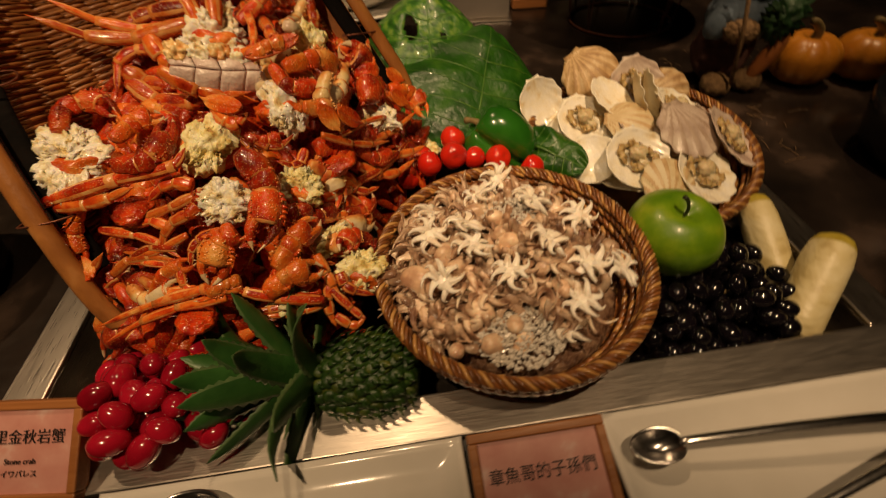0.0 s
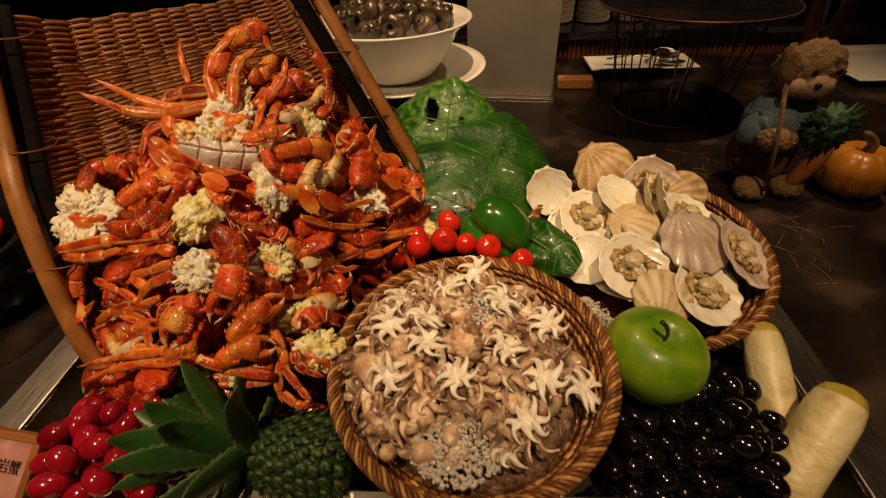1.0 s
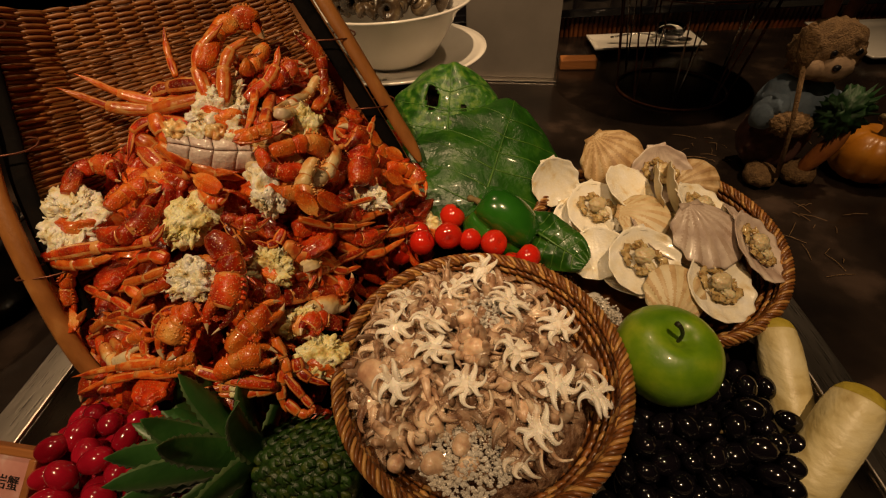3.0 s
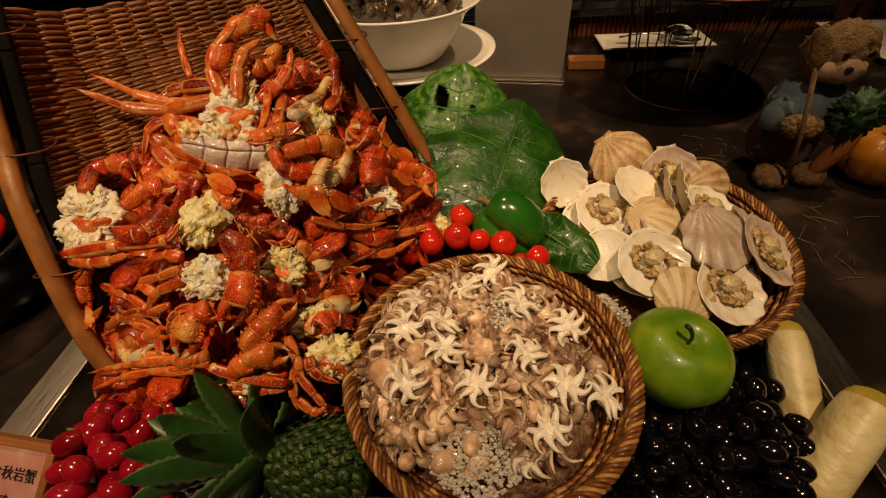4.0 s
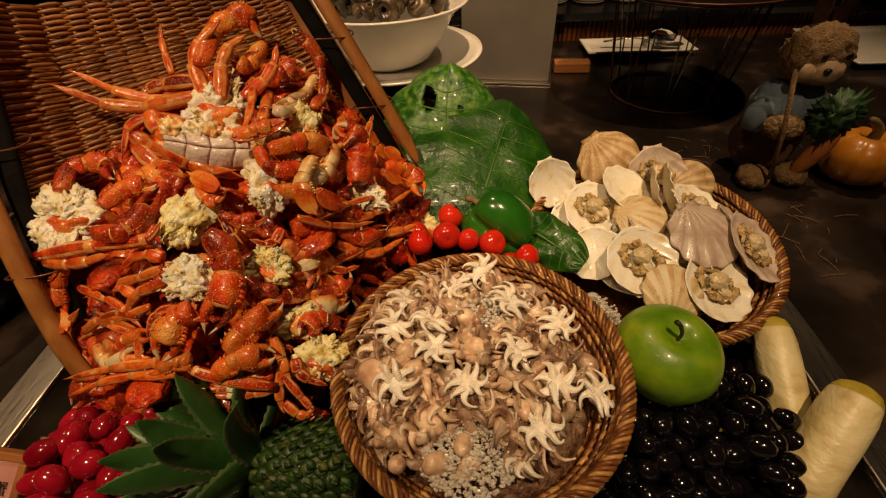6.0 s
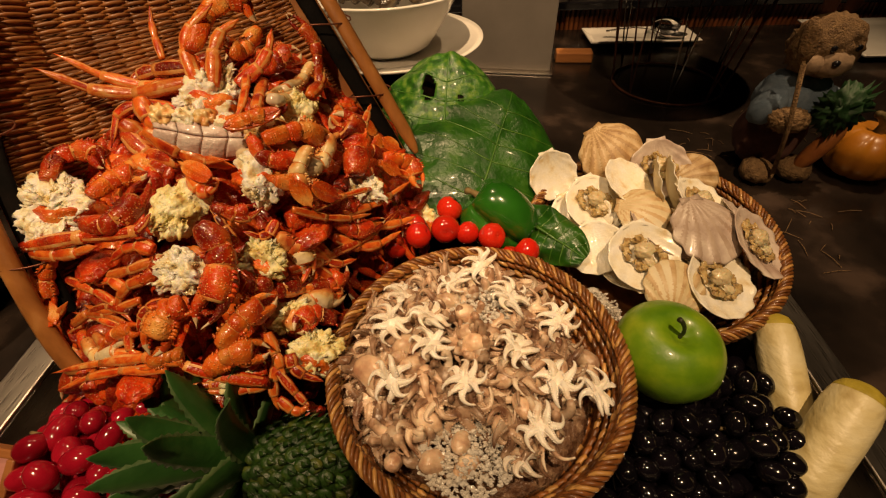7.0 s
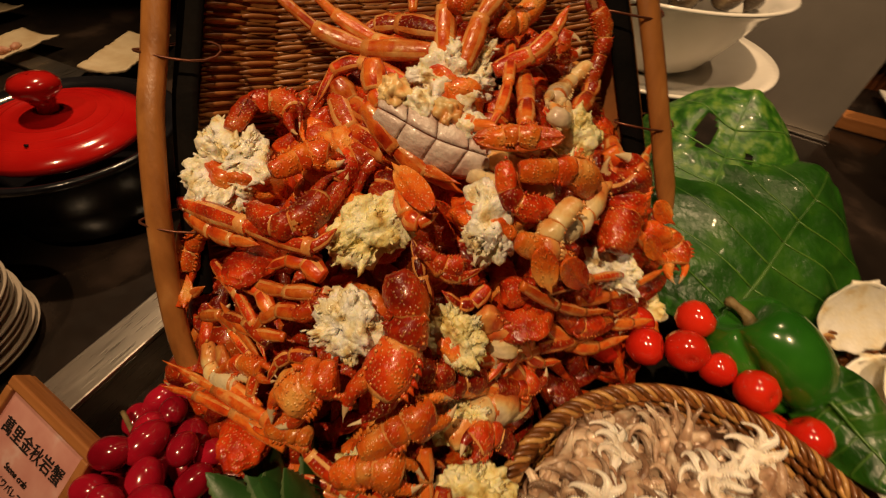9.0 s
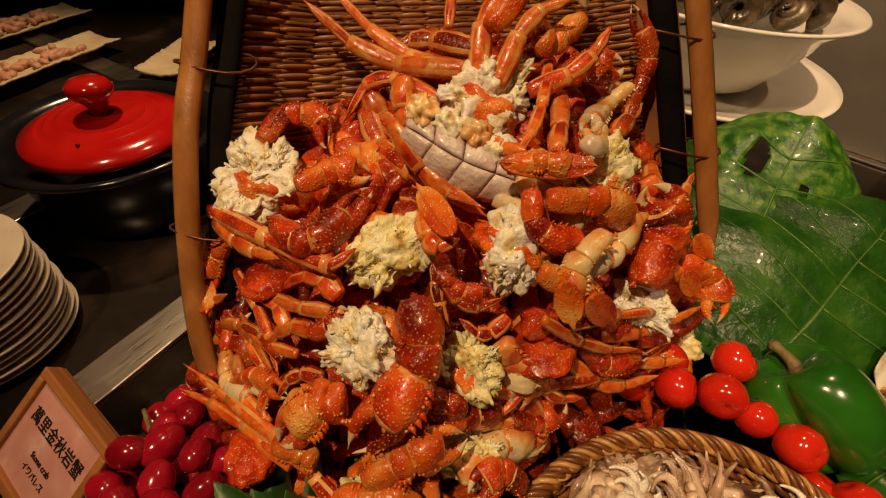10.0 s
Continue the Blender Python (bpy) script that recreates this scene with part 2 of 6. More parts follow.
M["roe"] = material("yellow_crab_meat", [(0.26, (0.36, 0.20, 0.05)), (0.36, (0.70, 0.52, 0.16)), (0.47, (0.89, 0.78, 0.36)), (0.64, (0.92, 0.87, 0.58))], 110, 8, 0.32, 0.14, 0.7, 420, random_tone=0.06, sss=0.15, distance=0.0016)
M["pine_leaf"] = material("pineapple_leaf", [(0.3, (0.016, 0.065, 0.012)), (0.55, (0.035, 0.115, 0.022)), (0.8, (0.10, 0.20, 0.05))], 26, 6, 0.4, 0.1, 0.3, 90, 0, (1, 1, 1), random_tone=0.2)
M["pine_edge"] = material("pale_leaf_margin", [(0.3, (0.05, 0.11, 0.035)), (0.7, (0.12, 0.19, 0.07))], 60, 4, 0.5)
M["pine_eye"] = material("green_pineapple_skin", [(0.3, (0.006, 0.024, 0.004)), (0.52, (0.022, 0.060, 0.007)), (0.72, (0.11, 0.125, 0.020))], 60, 6, 0.4, 0.1, 0.5, random_tone=0.25)
M["black"] = material("black_glaze", [(0.3, (0.006, 0.006, 0.008)), (0.7, (0.014, 0.013, 0.015))], 20, 4, 0.18, 0.08, 0.05)
M["red_glaze"] = material("red_glaze", [(0.3, (0.42, 0.006, 0.006)), (0.7, (0.52, 0.014, 0.010))], 20, 3, 0.14, 0.06, 0.04, coat=0.5)
M["cream_plate"] = material("cream_stoneware", [(0.3, (0.50, 0.42, 0.33)), (0.7, (0.62, 0.54, 0.44))], 30, 4, 0.3, 0.1, 0.05)
M["sign_wood"] = material("orange_wood", [(0.3, (0.30, 0.11, 0.03)), (0.7, (0.44, 0.18, 0.055))], 30, 6, 0.42, 0.1, 0.2, 150, 0, (0.3, 3, 3))
M["sign_paper"] = material("pink_card", [(0.35, (0.62, 0.28, 0.24)), (0.6, (0.70, 0.36, 0.31)), (0.72, (0.78, 0.55, 0.50))], 45, 3, 0.3, 0.05, 0.0, coat=0.3)
M["ink"] = material("black_ink", [(0.3, (0.012, 0.010, 0.010)), (0.7, (0.02, 0.016, 0.016))], 30, 2, 0.5)
M["slat"] = material("red_brown_wood", [(0.3, (0.10, 0.030, 0.010)), (0.6, (0.18, 0.06, 0.018)), (0.8, (0.25, 0.026, 0.03))], 25, 6, 0.42, 0.1, 0.2, 150, 0, (3, 3, 0.3), random_tone=0.15)
M["grey_box"] = material("grey_laminate", [(0.3, (0.17, 0.15, 0.13)), (0.7, (0.22, 0.195, 0.17))], 12, 5, 0.45, 0.1, 0.1)
M["snail"] = material("dark_snail_shell", [(0.3, (0.02, 0.014, 0.008)), (0.55, (0.07, 0.045, 0.025)), (0.8, (0.20, 0.15, 0.08))], 60, 6, 0.25, 0.1, 0.4, random_tone=0.3, coat=0.3)
M["straw"] = material("straw", [(0.3, (0.14, 0.075, 0.03)), (0.7, (0.30, 0.18, 0.075))], 160, 6, 0.75, 0.1, 1.0, 400, distance=0.004)
M["muzzle"] = material("cream_felt", [(0.3, (0.26, 0.17, 0.10)), (0.7, (0.38, 0.26, 0.16))], 160, 5, 0.85, 0.1, 0.8)
M["blue_cloth"] = material("blue_cloth", [(0.3, (0.09, 0.13, 0.18)), (0.7, (0.16, 0.21, 0.27))], 60, 5, 0.8, 0.1, 0.5, 600)
M["brown_cloth"] = material("brown_cloth", [(0.3, (0.07, 0.028, 0.022)), (0.7, (0.13, 0.055, 0.04))], 60, 5, 0.85, 0.1, 0.5, 600)
M["carrot"] = material("carrot_orange", [(0.3, (0.30, 0.09, 0.02)), (0.7, (0.42, 0.15, 0.03))], 40, 5, 0.6, 0.1, 0.3)
M["pumpkin"] = material("pumpkin_skin", [(0.3, (0.42, 0.15, 0.012)), (0.6, (0.56, 0.22, 0.02)), (0.8, (0.64, 0.30, 0.04))], 24, 5, 0.35, 0.1, 0.15, coat=0.2)
M["wall"] = material("dim_plaster", [(0.3, (0.10, 0.07, 0.05)), (0.7, (0.14, 0.10, 0.07))], 6, 6, 0.8, 0.1, 0.2)
M["floor"] = material("dark_floor", [(0.3, (0.04, 0.03, 0.025)), (0.7, (0.08, 0.06, 0.05))], 6, 6, 0.5, 0.1, 0.1)
M["flower"] = material("orange_petals", [(0.3, (0.50, 0.16, 0.02)), (0.7, (0.68, 0.34, 0.06))], 60, 5, 0.6, random_tone=0.25, island=True)
M["bread"] = material("crisp_rice_paper", [(0.3, (0.56, 0.42, 0.24)), (0.7, (0.70, 0.58, 0.38))], 30, 6, 0.5, 0.1, 0.4)
M["shrimp"] = material("pink_filling", [(0.3, (0.55, 0.22, 0.12)), (0.7, (0.70, 0.42, 0.28))], 60, 6, 0.45, 0.1, 0.5)
M["glass"] = material("clear_glass", [(0.3, (0.95, 0.95, 0.95)), (0.7, (1, 1, 1))], 5, 1, 0.03, 0.01, 0.0, transmission=1.0)
M["grass"] = material("green_grass_fibre", [(0.3, (0.012, 0.05, 0.01)), (0.7, (0.03, 0.11, 0.03))], 60, 4, 0.6, random_tone=0.3, island=True)

# ---- building helpers ----


def mesh_of(name, bm, mat, smooth=True):
    me = bpy.data.meshes.new(name)
    bm.normal_update()
    bm.to_mesh(me)
    bm.free()
    if smooth:
        me.polygons.foreach_set("use_smooth", [True] * len(me.polygons))
    for m in (mat if isinstance(mat, (list, tuple)) else [mat]):
        me.materials.append(m)
    return me


def part(name, bm, mat, parent=None, label="", m=None, smooth=True):
    """Links a bmesh, or a mesh that is there already, as one object."""
    me = bm if isinstance(bm, bpy.types.Mesh) else mesh_of(name, bm, mat, smooth)
    ob = new(name, me)
    if parent:
        ob.parent = parent
    if m is not None:
        ob.matrix_basis = m
    return tagged(ob, label)


def thing(name, label, category, group="", m=None):
    ob = new(name)
    ob.empty_display_size = 0.01
    if m is not None:
        ob.matrix_basis = m
    return tagged(ob, label, category, group)


def box(bm, x0, x1, y0, y1, z0, z1, bevel=0.0):
    r = bmesh.ops.create_cube(bm, size=1, matrix=Matrix.Translation(((x0 + x1) / 2, (y0 + y1) / 2, (z0 + z1) / 2)) @ Matrix.Diagonal((x1 - x0, y1 - y0, z1 - z0, 1)))
    if bevel:
        edges = list({e for v in r["verts"] for e in v.link_edges})
        bmesh.ops.bevel(bm, geom=edges, offset=bevel, segments=2, affect="EDGES", profile=0.5)
    return bm


def lathe(bm, profile, seg=48, wobble=0.0, cap=False):
    """Turns a list of (radius, height) round z."""
    rows = []
    for r, z in profile:
        row = []
        for i in range(seg):
            a = 2 * math.pi * i / seg
            k = 1 + wobble * noise.noise((math.cos(a) * 1.7, math.sin(a) * 1.7, z * 20))
            row.append(bm.verts.new((r * k * math.cos(a), r * k * math.sin(a), z)))
        rows.append(row)
    for p, q in zip(rows, rows[1:]):
        for i in range(seg):
            j = (i + 1) % seg
            bm.faces.new((p[i], p[j], q[j], q[i]))
    if cap:
        bm.faces.new(rows[0][::-1])
        bm.faces.new(rows[-1])
    return bm


def spline(points, n):
    """n + 1 places along a smooth curve through the points."""
    p = [Vector(q) for q in points]
    p = [2 * p[0] - p[1]] + p + [2 * p[-1] - p[-2]]
    out = []
    for k in range(n + 1):
        u = k / n * (len(p) - 3)
        i = min(int(u), len(p) - 4)
        u -= i
        a, b, c, d = p[i:i + 4]
        out.append(0.5 * (2 * b + (c - a) * u + (2 * a - 5 * b + 4 * c - d) * u * u + (3 * b - a - 3 * c + d) * u ** 3))
    return out


def tube(bm, places, radii, seg=8, flat=1.0, side=None, cap=True, twist=0.0, ridge=0.0):
    """A swept tube; flat squeezes it along `side`."""
    rows = []
    old = Vector(side) if side else Vector((0.13, 0.31, 1))
    n = len(places)
    for k, c in enumerate(places):
        t = (places[min(k + 1, n - 1)] - places[max(k - 1, 0)]).normalized()
        u = old - t * old.dot(t)
        if u.length < 1e-5:
            u = t.orthogonal()
        u.normalize()
        old = u
        w = t.cross(u)
        r = radii[k] if isinstance(radii, (list, tuple)) else radii
        row = []
        for i in range(seg):
            a = 2 * math.pi * i / seg + twist * k
            k2 = 1 + ridge * math.cos(3 * a + 0.6)
            row.append(bm.verts.new(c + u * (r * k2 * flat * math.cos(a)) + w * (r * k2 * math.sin(a))))
        rows.append(row)
    for p, q in zip(rows, rows[1:]):
        for i in range(seg):
            j = (i + 1) % seg
            bm.faces.new((p[i], p[j], q[j], q[i]))
    if cap:
        bm.faces.new(rows[0][::-1])
        bm.faces.new(rows[-1])
    return bm


def ball(bm, m, sub=2, rough=0.0, freq=3.0, seed=0.0):
    r = bmesh.ops.create_icosphere(bm, subdivisions=sub, radius=1)
    for v in r["verts"]:
        if rough:
            v.co *= 1 + rough * noise.fractal(v.co * freq + Vector((seed, seed * 1.7, 0)), 1.0, 2.0, 4)
        v.co = m @ v.co
    return bm


def at(x, y, z, sx=1.0, sy=1.0, sz=1.0, rx=0, ry=0, rz=0):
    return pose(x, y, z, rx, ry, rz) @ Matrix.Diagonal((sx, sy, sz, 1))


def grid(bm, fn, nu, nv):
    vs = [[bm.verts.new(fn(i / nu, j / nv)) for j in range(nv + 1)] for i in range(nu + 1)]
    for i in range(nu):
        for j in range(nv):
            bm.faces.new((vs[i][j], vs[i + 1][j], vs[i + 1][j + 1], vs[i][j + 1]))
    return vs


def thicken(bm, d):
    bmesh.ops.recalc_face_normals(bm, faces=bm.faces)
    bmesh.ops.solidify(bm, geom=list(bm.faces), thickness=d)
    return bm


# ---- the room ----
def slab(name, x0, x1, y0, y1, z0, z1, mat, label, category):
    ob = part(name, box(bmesh.new(), x0, x1, y0, y1, z0, z1), mat, smooth=False)
    return tagged(ob, label, category, kind="structure")


slab("floor", -3.2, 3.2, -2.6, 3.6, -0.1, 0.0, M["floor"], "dark floor of the dining room", "floor")
slab("ceiling", -3.2, 3.2, -2.6, 3.6, 2.7, 2.8, M["wall"], "dim brown ceiling over the buffet", "ceiling")
slab("wall_north", -3.2, 3.2, 3.5, 3.6, 0, 2.7, M["wall"], "dim brown wall behind the buffet", "wall")
slab("wall_south", -3.2, 3.2, -2.6, -2.5, 0, 2.7, M["wall"], "dim brown wall across the room", "wall")
slab("wall_west", -3.2, -3.1, -2.5, 3.5, 0, 2.7, M["wall"], "dim brown wall at the buffet's end", "wall")
slab("wall_east", 3.1, 3.2, -2.5, 3.5, 0, 2.7, M["wall"], "dim brown wall at the buffet's other end", "wall")

# counter with the opening for the steel pan
TX0, TX1, TY0, TY1 = -0.446, 0.398, 0.150, 0.600
IX0, IX1, IY0, IY1 = -0.407, 0.360, 0.190, 0.562
bm = bmesh.new()
for x0, x1, y0, y1 in ((-2.4, IX0 - 0.01, -0.05, 1.36), (IX1 + 0.01, 2.4, -0.05, 1.36), (IX0 - 0.01, IX1 + 0.01, -0.05, IY0 - 0.01), (IX0 - 0.01, IX1 + 0.01, IY1 + 0.01, 1.36)):
    box(bm, x0, x1, y0, y1, 0.86, 0.90)
tagged(part("counter_top", bm, M["marble"], smooth=False), "polished black marble buffet counter with pale veins", "counter", kind="structure")
bm = bmesh.new()
box(bm, -2.38, 2.38, 0.0, 0.03, 0, 0.86)
box(bm, -2.38, 2.38, 1.33, 1.36, 0, 0.86)
tagged(part("counter_base", bm, M["slat"], smooth=False), "red-brown wooden base of the buffet counter", "counter", kind="structure")

# raised ledge with tambour front behind the counter
bm = box(bmesh.new(), -2.4, 2.4, 1.372, 1.9, 0.945, 0.965, 0.003)
tagged(part("ledge_top", bm, M["black"], smooth=False), "black ledge behind the counter for plates", "ledge", kind="structure")
bm = box(bmesh.new(), -2.4, 2.4, 1.395, 1.41, 0.0, 0.943)
panel = tagged(part("ledge_front", bm, M["slat"], smooth=False), "red-brown wooden ledge front with upright reeding", "panel", kind="structure")
bm = box(bmesh.new(), -2.4, 2.4, 2.2, 2.23, 0.0, 1.9)
back_panel = tagged(part("back_panel", bm, M["slat"], smooth=False), "red-brown reeded wooden panel behind the ledge", "panel", kind="structure")

# steel pan
pan = thing("steel_pan", "brushed stainless steel pan let into the marble counter", "pan")
bm = box(bmesh.new(), TX0, TX1, TY0, IY0, 0.900, 0.906, 0.0015)
part("rim", bm, M["steel"], pan, smooth=False)
bm = box(bmesh.new(), TX0, TX1, IY1, TY1, 0.900, 0.906, 0.0015)
part("rim", bm, M["steel"], pan, smooth=False)
bm = box(bmesh.new(), TX0, IX0, IY0, IY1, 0.900, 0.9055, 0.0015)
part("rim", bm, M["steel_side"], pan, smooth=False)
bm = box(bmesh.new(), IX1, TX1, IY0, IY1, 0.900, 0.9055, 0.0015)
part("rim", bm, M["steel_side"], pan, smooth=False)
bm = bmesh.new()
for x0, x1, y0, y1 in ((IX0 - 0.004, IX0, IY0, IY1), (IX1, IX1 + 0.004, IY0, IY1), (IX0, IX1, IY0 - 0.004, IY0), (IX0, IX1, IY1, IY1 + 0.004)):
    box(bm, x0, x1, y0, y1, 0.80, 0.8995)
part("inner_wall", bm, M["steel_side"], pan, smooth=False)
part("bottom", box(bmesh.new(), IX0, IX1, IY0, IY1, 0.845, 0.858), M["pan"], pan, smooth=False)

# ---- baskets ----


def strand(bm, c, radius, a0, a1, z0, z1, rise, r, seg=6, n=4, mat=0):
    """One short wrap of cane lying along a ring between two angles, leaning from z0 to z1."""
    pts = []
    for k in range(n + 1):
        u = k / n
        a = a0 + (a1 - a0) * u
        bulge = math.sin(u * math.pi)
        pts.append(Vector((math.cos(a) * (radius + rise * bulge), math.sin(a) * (radius + rise * bulge), z0 + (z1 - z0) * u)))
    before = len(bm.faces)
    tube(bm, pts, [r * (0.55 + 0.45 * math.sin((0.12 + 0.76 * k / n) * math.pi)) for k in range(n + 1)], seg)
    bm.faces.ensure_lookup_table()
    for f in bm.faces[before:]:
        f.material_index = mat


def basket(label, m, radius, depth, floor_radius, group):
    """A round basket: coils of leaning cane wraps over upright stakes, with a plaited rim."""
    ob = thing("wicker_basket", label, "basket", group, m)
    # wall weave: leaning cane wraps in coils over the stakes
    rows = max(6, int(depth / 0.0066))
    bm = bmesh.new()
    for k in range(rows):
        u = k / (rows - 1)
        r = floor_radius + (radius - floor_radius) * math.sin(u * math.pi / 2) ** 0.8
        z = -depth + depth * u
        n = int(2 * math.pi * r / 0.0088)
        w = 2 * math.pi / n
        for i in range(n):
            a = 2 * math.pi * (i + 0.5 * (k % 2)) / n
            strand(bm, None, r, a - 0.74 * w, a + 0.74 * w, z - 0.0026, z + 0.0026, -0.0018, 0.0027, 5, 3, 1 if (i * 7 + k * 3) % 4 < 1 else 0)
            strand(bm, None, r + 0.0050, a - 0.74 * w, a + 0.74 * w, z + 0.0026, z - 0.0026, 0.0018, 0.0026, 5, 3, 0)
    part("wall_weave", bm, [M["rattan_dark"], M["rattan_light"]], ob)["kind"] = "stuff"
    # rim: each wrap climbs over the core from inside to outside
    n = int(2 * math.pi * radius / 0.0052)
    w = 2 * math.pi / n
    wraps = []
    for tone in ("rattan_dark", "rattan_light"):
        pts = []
        for k in range(7):
            u = k / 6
            th = math.pi * (1.15 - 1.3 * u)
            aa = (u - 0.5) * 3.4 * w
            rr = radius + 0.003 + 0.0044 * math.cos(th)
            pts.append(Vector((math.cos(aa) * rr, math.sin(aa) * rr, 0.001 + 0.0044 * math.sin(th))))
        wraps.append(mesh_of("wrap", tube(bmesh.new(), pts, 0.0018, 6), M[tone]))
    for i in range(n):
        part("wrap", wraps[1 if i % 3 == 0 else 0], None, ob, m=Matrix.Rotation(i * w, 4, "Z"))
    bm = bmesh.new()
    ring = [Vector((math.cos(i * math.pi / 40) * (radius + 0.003), math.sin(i * math.pi / 40) * (radius + 0.003), 0.0)) for i in range(81)]
    tube(bm, ring, 0.0034, 8, cap=False)
    part("rim_core", bm, M["rattan_dark"], ob)
    prof = []
    for k in range(9):
        u = k / 8
        prof.append((floor_radius + (radius - floor_radius) * math.sin(u * math.pi / 2) ** 0.8 + 0.0026, -depth + depth * u - 0.0005))
    bm = lathe(bmesh.new(), [(0.001, -depth - 0.004), (floor_radius * 0.6, -depth - 0.004)] + prof, 64)
    part("stake_wall", bm, M["rattan_dark"], ob)
    return ob


OCT = pose(0.037, 0.286, 0.961, 3.0, 0, 0)
SCA = pose(0.251, 0.470, 0.940, 7.0, -2.0, 0)
basket("round brown wicker basket full of baby octopus", OCT, 0.1235, 0.055, 0.085, "round wicker baskets")
basket("round brown wicker basket heaped with scallops", SCA, 0.139, 0.048, 0.095, "round wicker baskets")

# ---- winnowing scoop behind the crabs ----
LEFT = [(-0.300, 0.262, 0.915), (-0.333, 0.284, 0.968), (-0.352, 0.316, 1.036), (-0.369, 0.352, 1.097), (-0.379, 0.381, 1.134), (-0.385, 0.418, 1.195), (-0.388, 0.440, 1.232)]
RIGHT = [(-0.030, 0.554, 1.003), (-0.041, 0.561, 1.025), (-0.078, 0.579, 1.094), (-0.102, 0.593, 1.137), (-0.130, 0.609, 1.185), (-0.152, 0.622, 1.224)]
left, right = spline(LEFT, 40), spline(RIGHT, 40)
ACROSS = Vector((0.849, 0.529, 0.0))
BACK = Vector((-0.529, 0.849, 0.0))


def scoop_place(u, v, off=0.0):
    """u across from one bamboo edge to the other, v from mouth to top."""
    k = min(int(v * 40), 39)
    w = v * 40 - k
    a, b = left[k].lerp(left[k + 1], w), right[k].lerp(right[k + 1], w)
    sag = 0.030 * min(1.0, 6.5 * u * (1 - u)) * 1.3
    return a.lerp(b, u) + BACK * (sag + off) - Vector((0, 0, 0.55 * (sag + off)))


scoop = thing("bamboo_scoop", "woven bamboo winnowing scoop propped up behind the crab pile", "basket")
bm = bmesh.new()
grid(bm, lambda u, v: scoop_place(0.02 + 0.96 * u, v, 0.006), 20, 30)
part("backing", thicken(bm, 0.002), M["mat"], scoop)
# flat weave: short cane lengths, over and under, in staggered courses
courses, columns = 90, 14
bm = bmesh.new()
for c in range(courses):
    v = (c + 0.5) / courses
    for j in range(columns):
        lift = 0.0022 if (j + c % 2) % 2 else -0.0012
        u0, u1 = 0.065 + 0.835 * j / columns - 0.004, 0.065 + 0.835 * (j + 1) / columns + 0.004
        jit = random.uniform(-0.0014, 0.0014)
        pts = []
        for k in range(5):
            t = k / 4
            pts.append(scoop_place(u0 + (u1 - u0) * t, min(0.999, max(0.0, v + jit)), -lift * math.sin(math.pi * t) + 0.001))
        tube(bm, pts, [0.0012, 0.0020, 0.0021, 0.0020, 0.0012], 6, 0.5, side=tuple(BACK))
weave = part("weave", bm, M["mat"], scoop)
weave["kind"] = "stuff"
for rail, sgn in ((left, 1), (right, -1)):
    pts = rail if sgn == 1 else rail[1:]
    radii = [0.0085] * len(pts)
    if sgn == -1:
        for k in range(8):
            radii[k] = 0.0028 + 0.0007 * k
    for off in (0.0, 0.009):
        part("bamboo_edge", tube(bmesh.new(), [p + BACK * off - ACROSS * (sgn * 0.003 * (off > 0)) for p in pts], [r * (1 if off == 0 else 0.8) for r in radii], 10, 0.62, side=tuple(BACK)), M["bamboo"], scoop)
    # flat near-black strip along the inner side of each edge
    band = [p + ACROSS * (sgn * (0.017 if sgn == 1 else 0.021)) + BACK * 0.012 for p in pts]
    part("black_band", tube(bmesh.new(), band, 0.0085 if sgn == 1 else 0.0095, 10, 0.35, side=tuple(BACK)), M["black_band"], scoop)
    for k in (14, 26, 36):
        c = rail[k]
        t = (rail[k + 1] - rail[k - 1]).normalized()
        ring = []
        for i in range(17):
            a = 2 * math.pi * i / 16
            ring.append(c + ACROSS * (sgn * 0.012 + 0.026 * math.cos(a)) + BACK * (0.006 + 0.0125 * math.sin(a)) + t * (0.002 * math.sin(2 * a)))
        part("wire_tie", tube(bmesh.new(), ring, 0.0009, 5, cap=False), M["wire"], scoop)

# ---- boiled crabs ----
SHELLS = {"red": "crab", "orange": "crab_orange", "pale": "crab_pale"}


def crumple(bm, amount, freq, seed=0.0):
    for v in bm.verts:
        v.co += v.normal * amount * noise.fractal(v.co * freq + Vector((seed, 0, seed)), 1.0, 2.0, 3)


def leg_mesh(points, w, plain=False):
    """A jointed walking leg: three flattened straight lengths that bend at the joints, with a pale stripe and pale joint ends."""
    path = spline(points, 40)
    bm = bmesh.new()
    facing = (0.15, -0.65, 0.75)
    for a, b, r0, r1, r2 in ((0, 15, 0.85, 1.25, 1.00), (14, 27, 0.72, 1.12, 0.86), (26, 40, 0.70, 0.62, 0.04)):
        n = 9
        pts, rad = [], []
        for k in range(n + 1):
            u = k / n
            on = path[a + min(int((b - a) * u), b - a)]
            pts.append(path[a].lerp(path[b], u).lerp(on, 0.35))
            rad.append(w * (r0 + (r1 - r0) * math.sin(min(1, u * 1.7) * math.pi / 2)) if u < 0.6 else w * (r1 + (r2 - r1) * (u - 0.6) / 0.4))
        before = len(bm.faces)
        tube(bm, pts, rad, 12, 0.66, side=facing, ridge=0.07)
        bm.faces.ensure_lookup_table()
        if not plain:
            for k in range(n):
                for i in range(12):
                    if i in (1, 10) and 0 < k < n - 1 or k == n - 1 and r2 > 0.5:
                        bm.faces[before + k * 12 + i].material_index = 1
    bm.normal_update()
    crumple(bm, w * 0.10, 170, points[0][0] * 50)
    return bm


